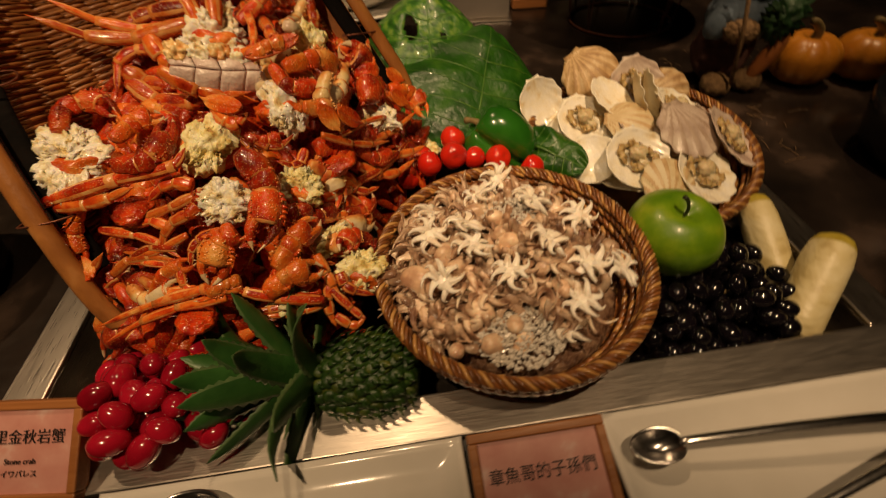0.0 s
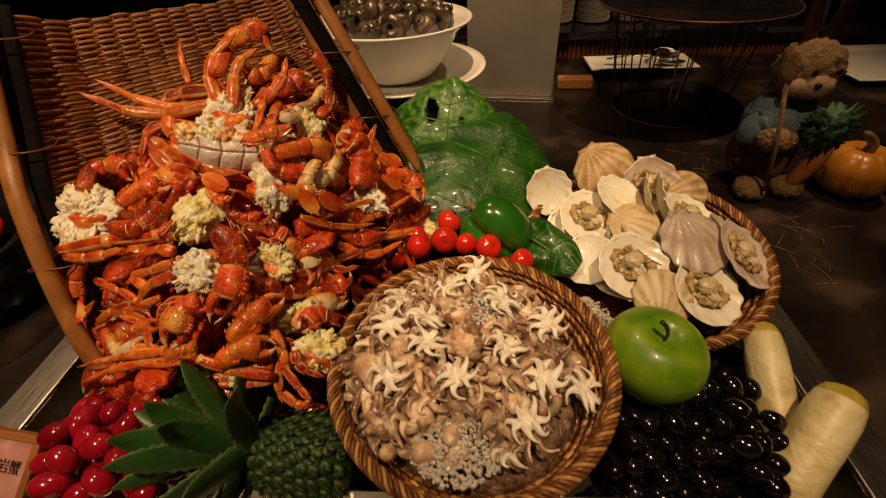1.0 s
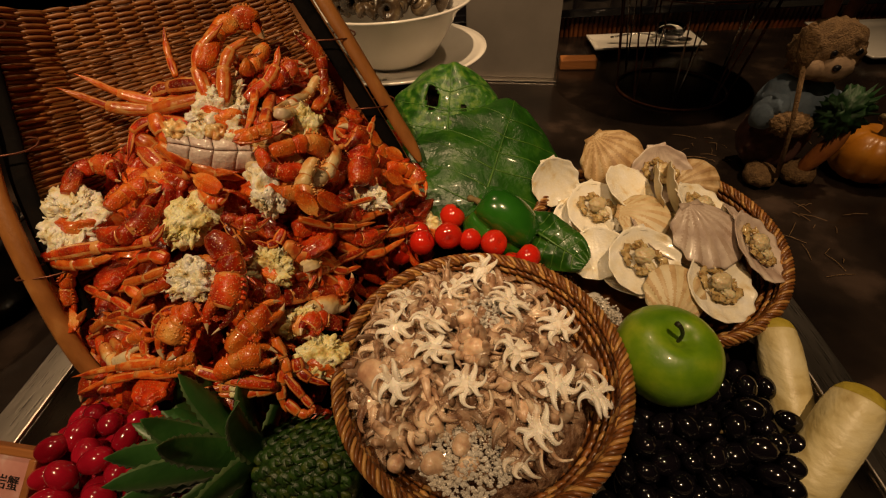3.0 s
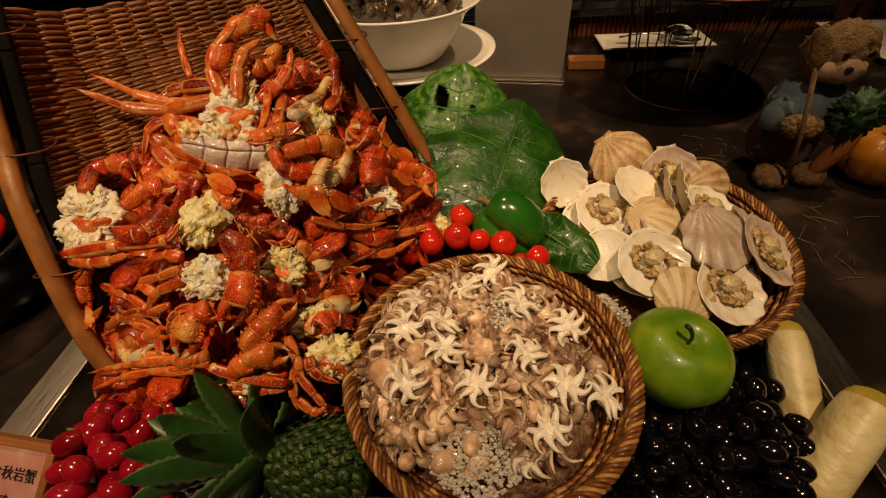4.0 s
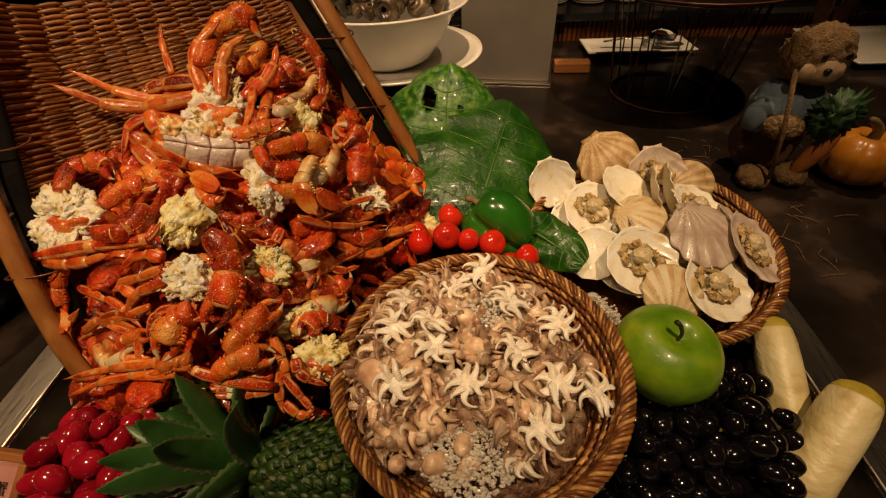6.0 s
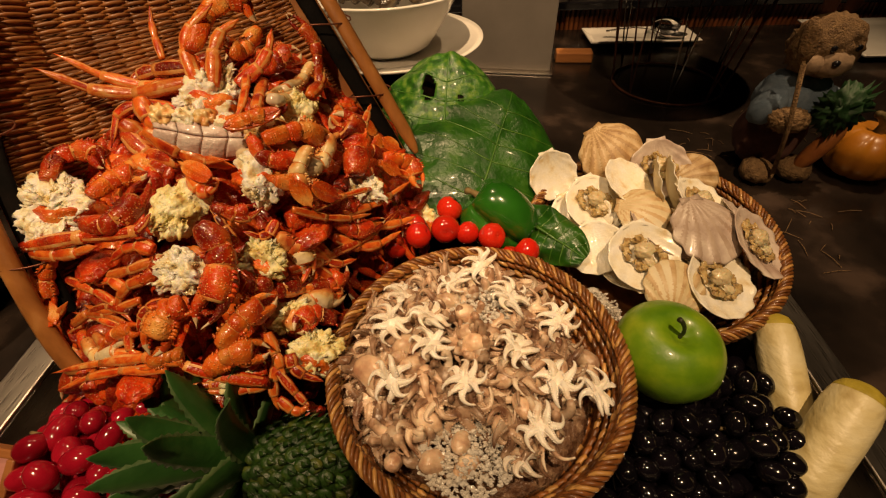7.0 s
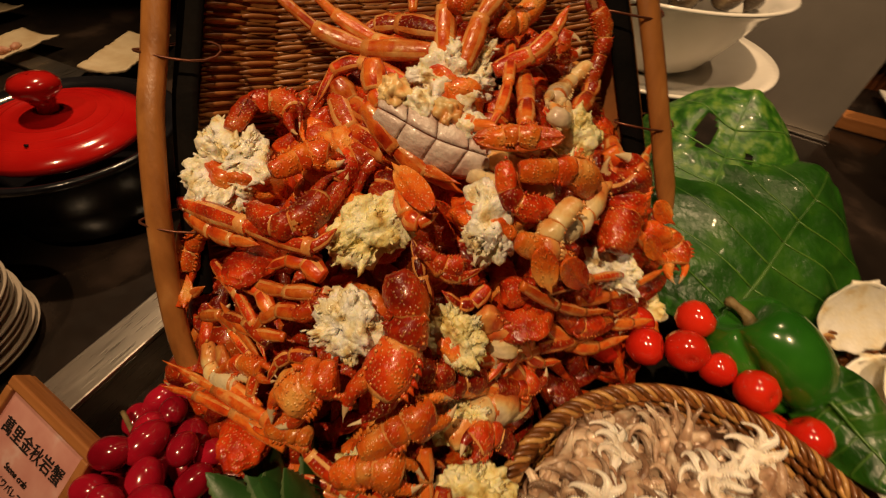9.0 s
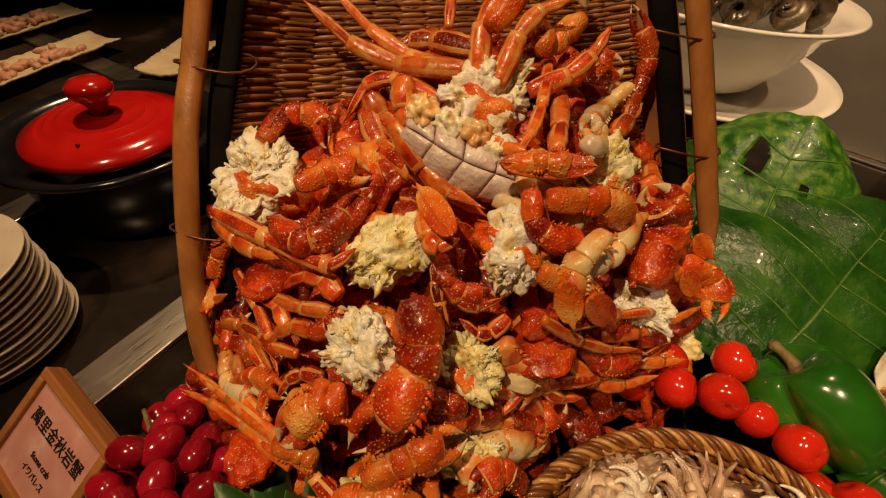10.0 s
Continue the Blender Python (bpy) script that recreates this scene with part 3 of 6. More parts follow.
def claw_parts(points, w, tone, parent, origin, plain=False):
    """A pincer: ridged arm lengths, a long granular palm with rows of tubercles and spines, and two toothed fingers."""
    shift = Matrix.Translation(-origin)
    w *= 1.08
    path = spline(points, 48)
    mats = [M[SHELLS[tone]], M["crab_cream"]]
    facing = Vector((0.15, -0.65, 0.75))
    side = (path[40] - path[22]).cross(facing).normalized()

    def length(k0, k1, r0, rm, r1, name, up, seed):
        n = k1 - k0
        rad = []
        for k in range(n + 1):
            u = k / n
            r = r0 + (rm - r0) * math.sin(min(1, u / 0.6) * math.pi / 2) if u < 0.6 else rm + (r1 - rm) * ((u - 0.6) / 0.4) ** 1.5
            rad.append(w * r * (0.86 if k in (0, n) else 1))
        bm = tube(bmesh.new(), path[k0:k1 + 1], rad, 18, 0.70, side=tuple(facing), ridge=0.09)
        bm.faces.ensure_lookup_table()
        for k in range(n):
            for i in range(18):
                if k == n - 1 or (k < 3 and name == "palm" and (i + k) % 5 < 3 - k):
                    bm.faces[k * 18 + i].material_index = 1
        bm.normal_update()
        crumple(bm, w * 0.11, 120, w * 900 + seed)
        if not plain:
            # tubercles in rows along the ridges, spines on the outer margins
            for row in range(4 if name == "palm" else 2):
                for k in range(7 if name == "palm" else 4):
                    j = 1 + int((n - 2) * (k + 0.5) / (7 if name == "palm" else 4))
                    c, r = path[k0 + j], rad[j]
                    a = -0.95 + 0.62 * row
                    q = c + facing * (r * 0.66 * math.cos(a)) + side * (r * 0.98 * math.sin(a))
                    t = w * 0.062 * (0.7 + 0.6 * ((k * 7 + row * 3) % 5) / 4)
                    grain(bm, at(*(q + side * (t * math.sin(k * 5 + row))), t, t, t), 1)
            for k in range(5 if name == "palm" else 3):
                j = 1 + int((n - 2) * (k + 0.5) / (5 if name == "palm" else 3))
                out = (side * (1 if seed % 2 else -1) + facing * 0.25).normalized()
                c = path[k0 + j] + out * rad[j] * 0.86
                tube(bm, [c, c + out * w * 0.16, c + out * w * 0.34 + (path[k0 + j + 1] - path[k0 + j]) * 0.6], [w * 0.17, w * 0.11, w * 0.01], 6)
        bm.transform(shift)
        return part(name, bm, mats, up)
    claw = length(0, 16, 0.55, 0.82, 0.74, "claw", parent, 0)
    length(15, 24, 0.72, 0.92, 0.80, "arm", claw, 1)
    length(23, 37, 0.80, 1.10, 0.92, "palm", claw, 2)
    for s in (1, -1):
        pts = []
        for k in range(16):
            u = k / 15
            pts.append(path[33 + k] + side * (s * w * (0.46 + 0.26 * math.sin(u * math.pi) - 0.36 * u * u)))
        radii = [w * (0.50 if s > 0 else 0.40) * (1 - (k / 15) ** 1.4 * 0.95) for k in range(16)]
        bm = tube(bmesh.new(), pts, radii, 10, 0.85, side=tuple(facing), ridge=0.08)
        for f in bm.faces:
            if (f.calc_center_median() - pts[15]).length < w * 0.7:
                f.material_index = 1
        if not plain:
            for k in range(5, 13, 2):
                q = pts[k] - side * (s * radii[k] * 0.85)
                grain(bm, at(*q, w * 0.10, w * 0.10, w * 0.10))
        bm.normal_update()
        crumple(bm, w * 0.06, 150, s)
        bm.transform(shift)
        part("finger", bm, [mats[0], M["crab_tip"]], claw)


SEED_BALL = bmesh.new()
bmesh.ops.create_icosphere(SEED_BALL, subdivisions=1, radius=1)
GRAIN_VERTS = [v.co.copy() for v in SEED_BALL.verts]
GRAIN_FACES = [[v.index for v in f.verts] for f in SEED_BALL.faces]
SEED_BALL.free()


def grain(bm, m, slot=0):
    """A small faceted grain."""
    vs = [bm.verts.new(m @ c) for c in GRAIN_VERTS]
    for f in GRAIN_FACES:
        bm.faces.new([vs[i] for i in f]).material_index = slot


def torn_meat(r, face, seed):
    """Cooked meat in a broken body: chambers that fan out from the break, each a bundle of fibres, with loose flakes."""
    rm = random.Random(int(seed * 1000))
    bm = bmesh.new()
    turn = Matrix.Translation(face * (-r * 0.30)) @ face.to_track_quat("Z", "Y").to_matrix().to_4x4() @ pose(0, 0, 0, 0, 0, seed * 30) @ Matrix.Diagonal((1.20, 0.95, 0.80, 1))
    ball(bm, turn @ at(0, 0, -0.08 * r, r * 0.90, r * 0.84, r * 0.62), 5, 0.55, 1.5, seed)
    for k in range(6):
        a = k * 1.047 + rm.uniform(-0.35, 0.35)
        d = r * rm.uniform(0.30, 0.68)
        ball(bm, turn @ at(math.cos(a) * d, math.sin(a) * d, r * rm.uniform(-0.1, 0.20), r * rm.uniform(0.30, 0.55), r * rm.uniform(0.20, 0.34), r * 0.34, 0, rm.uniform(-35, -5), math.degrees(a)), 4, 0.55, 2.0, k + seed)
    bm.normal_update()
    crumple(bm, r * 0.10, 2.2 / r, seed)
    skin = [(v.co.copy(), v.normal.copy()) for v in bm.verts if v.normal.dot(face) > -0.1]
    for k in range(230):
        c, n = skin[rm.randrange(len(skin))]
        if noise.noise(c * (1.6 / r) + Vector((seed, 0, 0))) < -0.05:
            continue
        ln = r * rm.uniform(0.05, 0.15)
        away = ((turn.inverted() @ c) * Vector((1, 1, 0.3))).normalized()
        way = (turn.to_3x3() @ away + n * rm.uniform(-0.2, 0.7) + Vector((rm.gauss(0, 0.4), rm.gauss(0, 0.4), rm.gauss(0, 0.4)))).normalized()
        grain(bm, Matrix.Translation(c + n * ln * 0.12) @ way.to_track_quat("X", "Z").to_matrix().to_4x4() @ Matrix.Diagonal((ln, ln * rm.uniform(0.20, 0.5), ln * rm.uniform(0.15, 0.35), 1)))
    bm.normal_update()
    crumple(bm, 0.0009, 260, seed)
    return bm


def crab(label, centre, r, kind, claws=(), paddles=(), legs=(), group="crab pieces in the pile", deep=False):
    """A broken boiled crab: an opened body with meat or shell, and the limbs still on it."""
    o = Vector(centre)
    ob = thing("crab", label, "crab", group, Matrix.Translation(o))
    seed = o.x * 91 + o.y * 57
    bm = bmesh.new()
    if kind == "shell":
        ball(bm, at(0, 0, 0, r * 1.40, r, r * 0.48, 20 + 30 * math.sin(seed), 20 * math.cos(seed * 3), seed * 9), 4, 0.16, 2, seed)
        crumple(bm, 0.0015, 160, seed)
        part("body_shell", bm, M["crab"], ob)
    else:
        # the broken face looks out of the pile; its back lies in the shell
        face = Vector((0.20 + 0.30 * math.sin(seed), -0.65, 0.72 + 0.25 * math.cos(seed * 2))).normalized()
        bm = torn_meat(r, face, seed)
        part("meat", bm, M["roe" if kind == "roe" else "meat"], ob, "flaky cooked crab meat")
        bm = ball(bmesh.new(), at(face.x * -r * 0.95, face.y * -r * 0.95, face.z * -r * 0.95, r * 1.20, r * 1.0, r * 0.62, 40, 10, seed * 20), 4, 0.20, 2.5, seed)
        crumple(bm, 0.0014, 150, seed)
        part("body_shell", bm, M["crab_orange"], ob)
    for pts, w, tone in claws:
        claw_parts(pts, w, tone, ob, o, deep)
    for (p, q), w in paddles:
        # flat oval end of a swimming leg, with a raised rim and keel
        p, q = Vector(p), Vector(q)
        ax = (q - p).normalized()
        flat = Vector((0.15, -0.65, 0.75))
        sd = ax.cross(flat).normalized()
        up = sd.cross(ax)
        bm = bmesh.new()

        def oval(u, v):
            s, t = 2 * u - 1, 2 * v - 1
            k = math.sqrt(max(0.0, 1 - t * t))
            return (p + q) / 2 - o + ax * (t * (q - p).length / 2) + sd * (s * k * w) + up * (0.0016 * (1 - (s * k) ** 2) + 0.0011 * math.exp(-(s * 6) ** 2) + 0.0012 * max(0, abs(s) - 0.7))
        grid(bm, oval, 16, 20)
        bmesh.ops.remove_doubles(bm, verts=bm.verts, dist=1e-6)
        part("paddle", thicken(bm, 0.0016), M["crab_orange"], ob)
    for i, (pts, w) in enumerate(legs):
        bm = leg_mesh(pts, w, deep)
        bm.transform(Matrix.Translation(-o))
        # deep legs all take the darker red, which stands for shade down there
        part("leg", bm, [M["crab"] if deep or (i + int(abs(seed))) % 3 == 0 else M["crab_leg"], M["crab_cream"]], ob)
    return ob


crab("boiled crab half with white meat and raised claws", (-0.210, 0.462, 1.124), 0.028, "meat",
     claws=[(((-0.132, 0.545, 1.105), (-0.134, 0.566, 1.136), (-0.157, 0.570, 1.165)), 0.0067, "red"), (((-0.137, 0.553, 1.120), (-0.147, 0.526, 1.110), (-0.140, 0.426, 1.139)), 0.0067, "pale"), (((-0.224, 0.483, 1.158), (-0.218, 0.531, 1.179), (-0.196, 0.557, 1.182), (-0.183, 0.552, 1.163)), 0.0110, "orange"), (((-0.184, 0.549, 1.156), (-0.193, 0.517, 1.147), (-0.205, 0.508, 1.158)), 0.0098, "orange"), (((-0.182, 0.518, 1.127), (-0.167, 0.541, 1.130), (-0.147, 0.555, 1.131)), 0.0118, "red")],
     legs=[(((-0.222, 0.470, 1.130), (-0.232, 0.495, 1.165), (-0.206, 0.520, 1.188)), 0.0064), (((-0.208, 0.470, 1.130), (-0.206, 0.500, 1.162), (-0.186, 0.520, 1.174)), 0.0060), (((-0.190, 0.480, 1.128), (-0.166, 0.502, 1.142), (-0.158, 0.522, 1.164)), 0.0060), (((-0.230, 0.470, 1.135), (-0.296, 0.459, 1.129), (-0.346, 0.448, 1.159)), 0.0062), (((-0.234, 0.473, 1.129), (-0.289, 0.468, 1.136), (-0.332, 0.461, 1.166)), 0.0052), (((-0.228, 0.480, 1.145), (-0.273, 0.481, 1.141), (-0.285, 0.470, 1.135)), 0.0072), (((-0.254, 0.485, 1.151), (-0.263, 0.503, 1.170), (-0.264, 0.516, 1.188)), 0.0032), (((-0.190, 0.514, 1.135), (-0.170, 0.446, 1.130), (-0.169, 0.406, 1.121)), 0.0037), (((-0.240, 0.456, 1.114), (-0.291, 0.456, 1.120), (-0.303, 0.428, 1.092)), 0.0058), (((-0.174, 0.505, 1.121), (-0.152, 0.429, 1.132), (-0.149, 0.414, 1.127)), 0.0051)])
crab("boiled crab seen from its pale segmented underside", (-0.242, 0.450, 1.103), 0.019, "meat",
     claws=[(((-0.143, 0.400, 1.114), (-0.118, 0.421, 1.110), (-0.094, 0.442, 1.086)), 0.0092, "orange"), (((-0.168, 0.399, 1.124), (-0.149, 0.406, 1.131), (-0.131, 0.413, 1.129)), 0.0060, "orange"), (((-0.153, 0.399, 1.117), (-0.138, 0.389, 1.101), (-0.104, 0.417, 1.087)), 0.0068, "red")],
     paddles=[(((-0.171, 0.398, 1.126), (-0.127, 0.414, 1.132)), 0.0075)],
     legs=[(((-0.293, 0.441, 1.099), (-0.259, 0.422, 1.083), (-0.172, 0.389, 1.101)), 0.0080), (((-0.294, 0.446, 1.108), (-0.274, 0.441, 1.094), (-0.226, 0.422, 1.097)), 0.0075), (((-0.229, 0.434, 1.103), (-0.188, 0.422, 1.118), (-0.163, 0.415, 1.127)), 0.0067)])
crab("broken crab half with thick white meat and red claws", (-0.328, 0.360, 1.074), 0.028, "meat",
     claws=[(((-0.337, 0.382, 1.088), (-0.339, 0.409, 1.095), (-0.319, 0.421, 1.093), (-0.296, 0.401, 1.088)), 0.0091, "red"), (((-0.278, 0.332, 1.080), (-0.246, 0.331, 1.084), (-0.242, 0.379, 1.091)), 0.0089, "red"), (((-0.284, 0.359, 1.087), (-0.274, 0.384, 1.088), (-0.256, 0.396, 1.085)), 0.0091, "orange")],
     paddles=[(((-0.354, 0.313, 1.006), (-0.328, 0.298, 0.995)), 0.0101)],
     legs=[(((-0.353, 0.339, 1.049), (-0.286, 0.328, 1.069), (-0.231, 0.326, 1.077), (-0.223, 0.339, 1.084)), 0.0057), (((-0.345, 0.336, 1.045), (-0.303, 0.325, 1.053), (-0.267, 0.322, 1.065)), 0.0057), (((-0.353, 0.336, 1.032), (-0.348, 0.315, 1.004), (-0.337, 0.304, 0.994), (-0.317, 0.309, 1.012)), 0.0060), (((-0.313, 0.319, 1.029), (-0.268, 0.300, 1.030), (-0.240, 0.281, 1.019)), 0.0037)])
crab("crab half with yellow meat on top", (-0.208, 0.350, 1.079), 0.021, "roe",
     claws=[(((-0.181, 0.330, 1.080), (-0.166, 0.317, 1.065), (-0.165, 0.293, 1.047), (-0.176, 0.267, 1.029)), 0.0123, "red"), (((-0.180, 0.350, 1.081), (-0.162, 0.351, 1.075), (-0.147, 0.359, 1.072)), 0.0053, "red")],
     legs=[(((-0.222, 0.314, 1.055), (-0.251, 0.309, 1.047), (-0.293, 0.314, 1.035)), 0.0041), (((-0.223, 0.321, 1.061), (-0.242, 0.325, 1.063), (-0.262, 0.317, 1.052)), 0.0055), (((-0.178, 0.352, 1.082), (-0.158, 0.347, 1.069), (-0.143, 0.362, 1.072)), 0.0034)])
crab("crab half with flaky white meat", (-0.198, 0.303, 1.056), 0.019, "meat",
     claws=[(((-0.188, 0.280, 1.039), (-0.203, 0.275, 1.035), (-0.215, 0.255, 1.012)), 0.0117, "orange"), (((-0.230, 0.301, 1.044), (-0.217, 0.311, 1.053), (-0.214, 0.318, 1.058)), 0.0068, "red")],
     legs=[(((-0.208, 0.288, 1.038), (-0.226, 0.283, 1.031), (-0.232, 0.272, 1.017)), 0.0041), (((-0.225, 0.304, 1.047), (-0.248, 0.300, 1.038), (-0.257, 0.289, 1.022)), 0.0046), (((-0.232, 0.292, 1.034), (-0.266, 0.291, 1.020), (-0.296, 0.302, 1.016)), 0.0033), (((-0.240, 0.275, 1.013), (-0.263, 0.285, 1.014), (-0.312, 0.302, 1.006)), 0.0033)])
crab("orange crab claw piece with white meat", (-0.160, 0.259, 0.984), 0.018, "roe",
     claws=[(((-0.166, 0.263, 1.012), (-0.150, 0.283, 1.022), (-0.131, 0.307, 1.021)), 0.0099, "orange"), (((-0.176, 0.250, 0.998), (-0.156, 0.261, 1.005), (-0.131, 0.269, 0.999)), 0.0098, "orange")],
     legs=[(((-0.138, 0.263, 0.979), (-0.171, 0.251, 0.978), (-0.197, 0.247, 0.981)), 0.0042), (((-0.136, 0.256, 0.970), (-0.159, 0.249, 0.970), (-0.187, 0.245, 0.976)), 0.0042), (((-0.130, 0.271, 0.982), (-0.134, 0.254, 0.966), (-0.130, 0.242, 0.951)), 0.0043), (((-0.129, 0.262, 0.978), (-0.111, 0.248, 0.959), (-0.104, 0.244, 0.954)), 0.0034)])
crab("crab half with yellow meat beside the octopus basket", (-0.104, 0.279, 0.978), 0.020, "roe",
     claws=[(((-0.093, 0.316, 0.975), (-0.109, 0.310, 0.991), (-0.118, 0.290, 0.994)), 0.0088, "red"), (((-0.128, 0.297, 0.993), (-0.114, 0.327, 0.989), (-0.090, 0.352, 0.972)), 0.0105, "pale")],
     legs=[(((-0.121, 0.275, 0.984), (-0.116, 0.265, 0.974), (-0.094, 0.261, 0.964)), 0.0048), (((-0.138, 0.284, 1.001), (-0.129, 0.269, 0.984), (-0.124, 0.257, 0.971)), 0.0043), (((-0.129, 0.247, 0.961), (-0.115, 0.240, 0.951), (-0.104, 0.245, 0.955)), 0.0038)])
crab("grey-white crab body with orange paddles", (-0.146, 0.381, 1.089), 0.020, "meat",
     claws=[(((-0.109, 0.407, 1.102), (-0.116, 0.384, 1.088), (-0.109, 0.375, 1.065)), 0.0077, "pale"), (((-0.131, 0.372, 1.091), (-0.109, 0.384, 1.077), (-0.098, 0.383, 1.056)), 0.0079, "orange"), (((-0.078, 0.423, 1.062), (-0.081, 0.458, 1.082), (-0.099, 0.458, 1.105)), 0.0142, "red")],
     paddles=[(((-0.212, 0.387, 1.098), (-0.175, 0.361, 1.099)), 0.0076), (((-0.119, 0.375, 1.090), (-0.107, 0.371, 1.066)), 0.0072), (((-0.106, 0.381, 1.080), (-0.089, 0.389, 1.059)), 0.0079)],
     legs=[(((-0.205, 0.382, 1.095), (-0.188, 0.360, 1.088), (-0.176, 0.368, 1.093)), 0.0062), (((-0.116, 0.378, 1.081), (-0.105, 0.384, 1.071), (-0.092, 0.398, 1.064)), 0.0080), (((-0.076, 0.461, 1.076), (-0.076, 0.501, 1.081), (-0.074, 0.528, 1.084)), 0.0038), (((-0.121, 0.364, 1.067), (-0.090, 0.382, 1.041), (-0.064, 0.408, 1.026)), 0.0033)])
crab("crab half in shell with brown roe", (-0.147, 0.331, 1.039), 0.018, "roe",
     claws=[(((-0.137, 0.352, 1.046), (-0.122, 0.355, 1.029), (-0.114, 0.343, 1.006)), 0.0089, "pale"), (((-0.169, 0.312, 1.039), (-0.150, 0.313, 1.025), (-0.133, 0.329, 1.017)), 0.0082, "red"), (((-0.146, 0.306, 1.015), (-0.133, 0.325, 1.011), (-0.116, 0.346, 1.002)), 0.0075, "red")],
     legs=[(((-0.124, 0.369, 1.038), (-0.108, 0.370, 1.015), (-0.095, 0.361, 0.986)), 0.0049), (((-0.165, 0.338, 1.052), (-0.177, 0.349, 1.067), (-0.187, 0.359, 1.077)), 0.0038), (((-0.131, 0.339, 1.017), (-0.112, 0.360, 1.010), (-0.091, 0.372, 0.991)), 0.0054), (((-0.116, 0.354, 1.009), (-0.095, 0.353, 0.979), (-0.101, 0.329, 0.975)), 0.0050)])
crab("crab piece with red legs against the leaf", (-0.073, 0.427, 1.041), 0.016, "meat",
     claws=[(((-0.058, 0.473, 1.050), (-0.033, 0.488, 1.033), (-0.020, 0.470, 1.012)), 0.0092, "orange"), (((-0.096, 0.386, 1.037), (-0.079, 0.393, 1.017), (-0.055, 0.420, 1.009)), 0.0075, "red")],
     paddles=[(((-0.060, 0.486, 1.064), (-0.044, 0.490, 1.049)), 0.0070), (((-0.058, 0.463, 1.051), (-0.043, 0.466, 1.033)), 0.0069)],
     legs=[(((-0.088, 0.396, 1.036), (-0.061, 0.429, 1.024), (-0.030, 0.478, 1.018)), 0.0042), (((-0.109, 0.371, 1.059), (-0.077, 0.411, 1.051), (-0.050, 0.444, 1.031)), 0.0029), (((-0.099, 0.382, 1.019), (-0.071, 0.394, 0.993), (-0.040, 0.427, 0.987)), 0.0053), (((-0.081, 0.402, 1.016), (-0.051, 0.425, 0.997), (-0.026, 0.449, 0.989)), 0.0049), (((-0.098, 0.370, 1.009), (-0.071, 0.400, 1.003), (-0.041, 0.447, 1.003)), 0.0041), (((-0.063, 0.466, 1.048), (-0.041, 0.476, 1.027), (-0.020, 0.482, 1.015)), 0.0045)])
crab("red crab back with small claws", (-0.116, 0.376, 1.032), 0.019, "shell",
     claws=[(((-0.130, 0.366, 1.053), (-0.114, 0.379, 1.046), (-0.102, 0.376, 1.024)), 0.0106, "red"), (((-0.106, 0.393, 1.052), (-0.089, 0.407, 1.041), (-0.080, 0.400, 1.018)), 0.0095, "red")],
     legs=[(((-0.131, 0.352, 1.032), (-0.115, 0.352, 1.011), (-0.090, 0.381, 1.005)), 0.0048), (((-0.115, 0.363, 1.022), (-0.099, 0.365, 0.999), (-0.081, 0.380, 0.991)), 0.0044), (((-0.139, 0.365, 1.054), (-0.146, 0.351, 1.047), (-0.161, 0.347, 1.057)), 0.0045), (((-0.123, 0.364, 1.035), (-0.115, 0.356, 1.015), (-0.122, 0.331, 1.004)), 0.0043)])
crab("crab half in front with long striped legs", (-0.239, 0.251, 0.978), 0.016, "shell",
     claws=[(((-0.194, 0.258, 1.008), (-0.206, 0.258, 1.008), (-0.235, 0.254, 0.998)), 0.0068, "orange"), (((-0.276, 0.269, 0.990), (-0.255, 0.276, 1.011), (-0.226, 0.274, 1.021)), 0.0060, "orange")],
     legs=[(((-0.194, 0.255, 1.004), (-0.241, 0.259, 1.002), (-0.335, 0.268, 0.964)), 0.0046), (((-0.207, 0.251, 0.999), (-0.266, 0.256, 0.986), (-0.325, 0.255, 0.958)), 0.0038), (((-0.135, 0.253, 0.977), (-0.182, 0.251, 0.995), (-0.210, 0.260, 1.012)), 0.0046), (((-0.232, 0.261, 1.003), (-0.269, 0.267, 0.993), (-0.297, 0.257, 0.965)), 0.0038), (((-0.282, 0.282, 1.002), (-0.262, 0.268, 0.998), (-0.232, 0.261, 1.003)), 0.0037), (((-0.242, 0.276, 1.018), (-0.238, 0.261, 1.002), (-0.209, 0.257, 1.001)), 0.0032)])
crab("grey crab body at the scoop's edge", (-0.279, 0.322, 1.042), 0.016, "shell",
     claws=[(((-0.297, 0.282, 0.993), (-0.276, 0.269, 0.990), (-0.237, 0.267, 1.009)), 0.0071, "pale"), (((-0.321, 0.340, 1.055), (-0.340, 0.324, 1.023), (-0.339, 0.307, 0.999)), 0.0070, "orange")],
     legs=[(((-0.313, 0.296, 0.997), (-0.283, 0.295, 1.015), (-0.240, 0.279, 1.018)), 0.0038), (((-0.245, 0.299, 1.038), (-0.268, 0.309, 1.041), (-0.308, 0.312, 1.023)), 0.0042), (((-0.240, 0.287, 1.026), (-0.275, 0.296, 1.021), (-0.314, 0.294, 0.993)), 0.0038)])
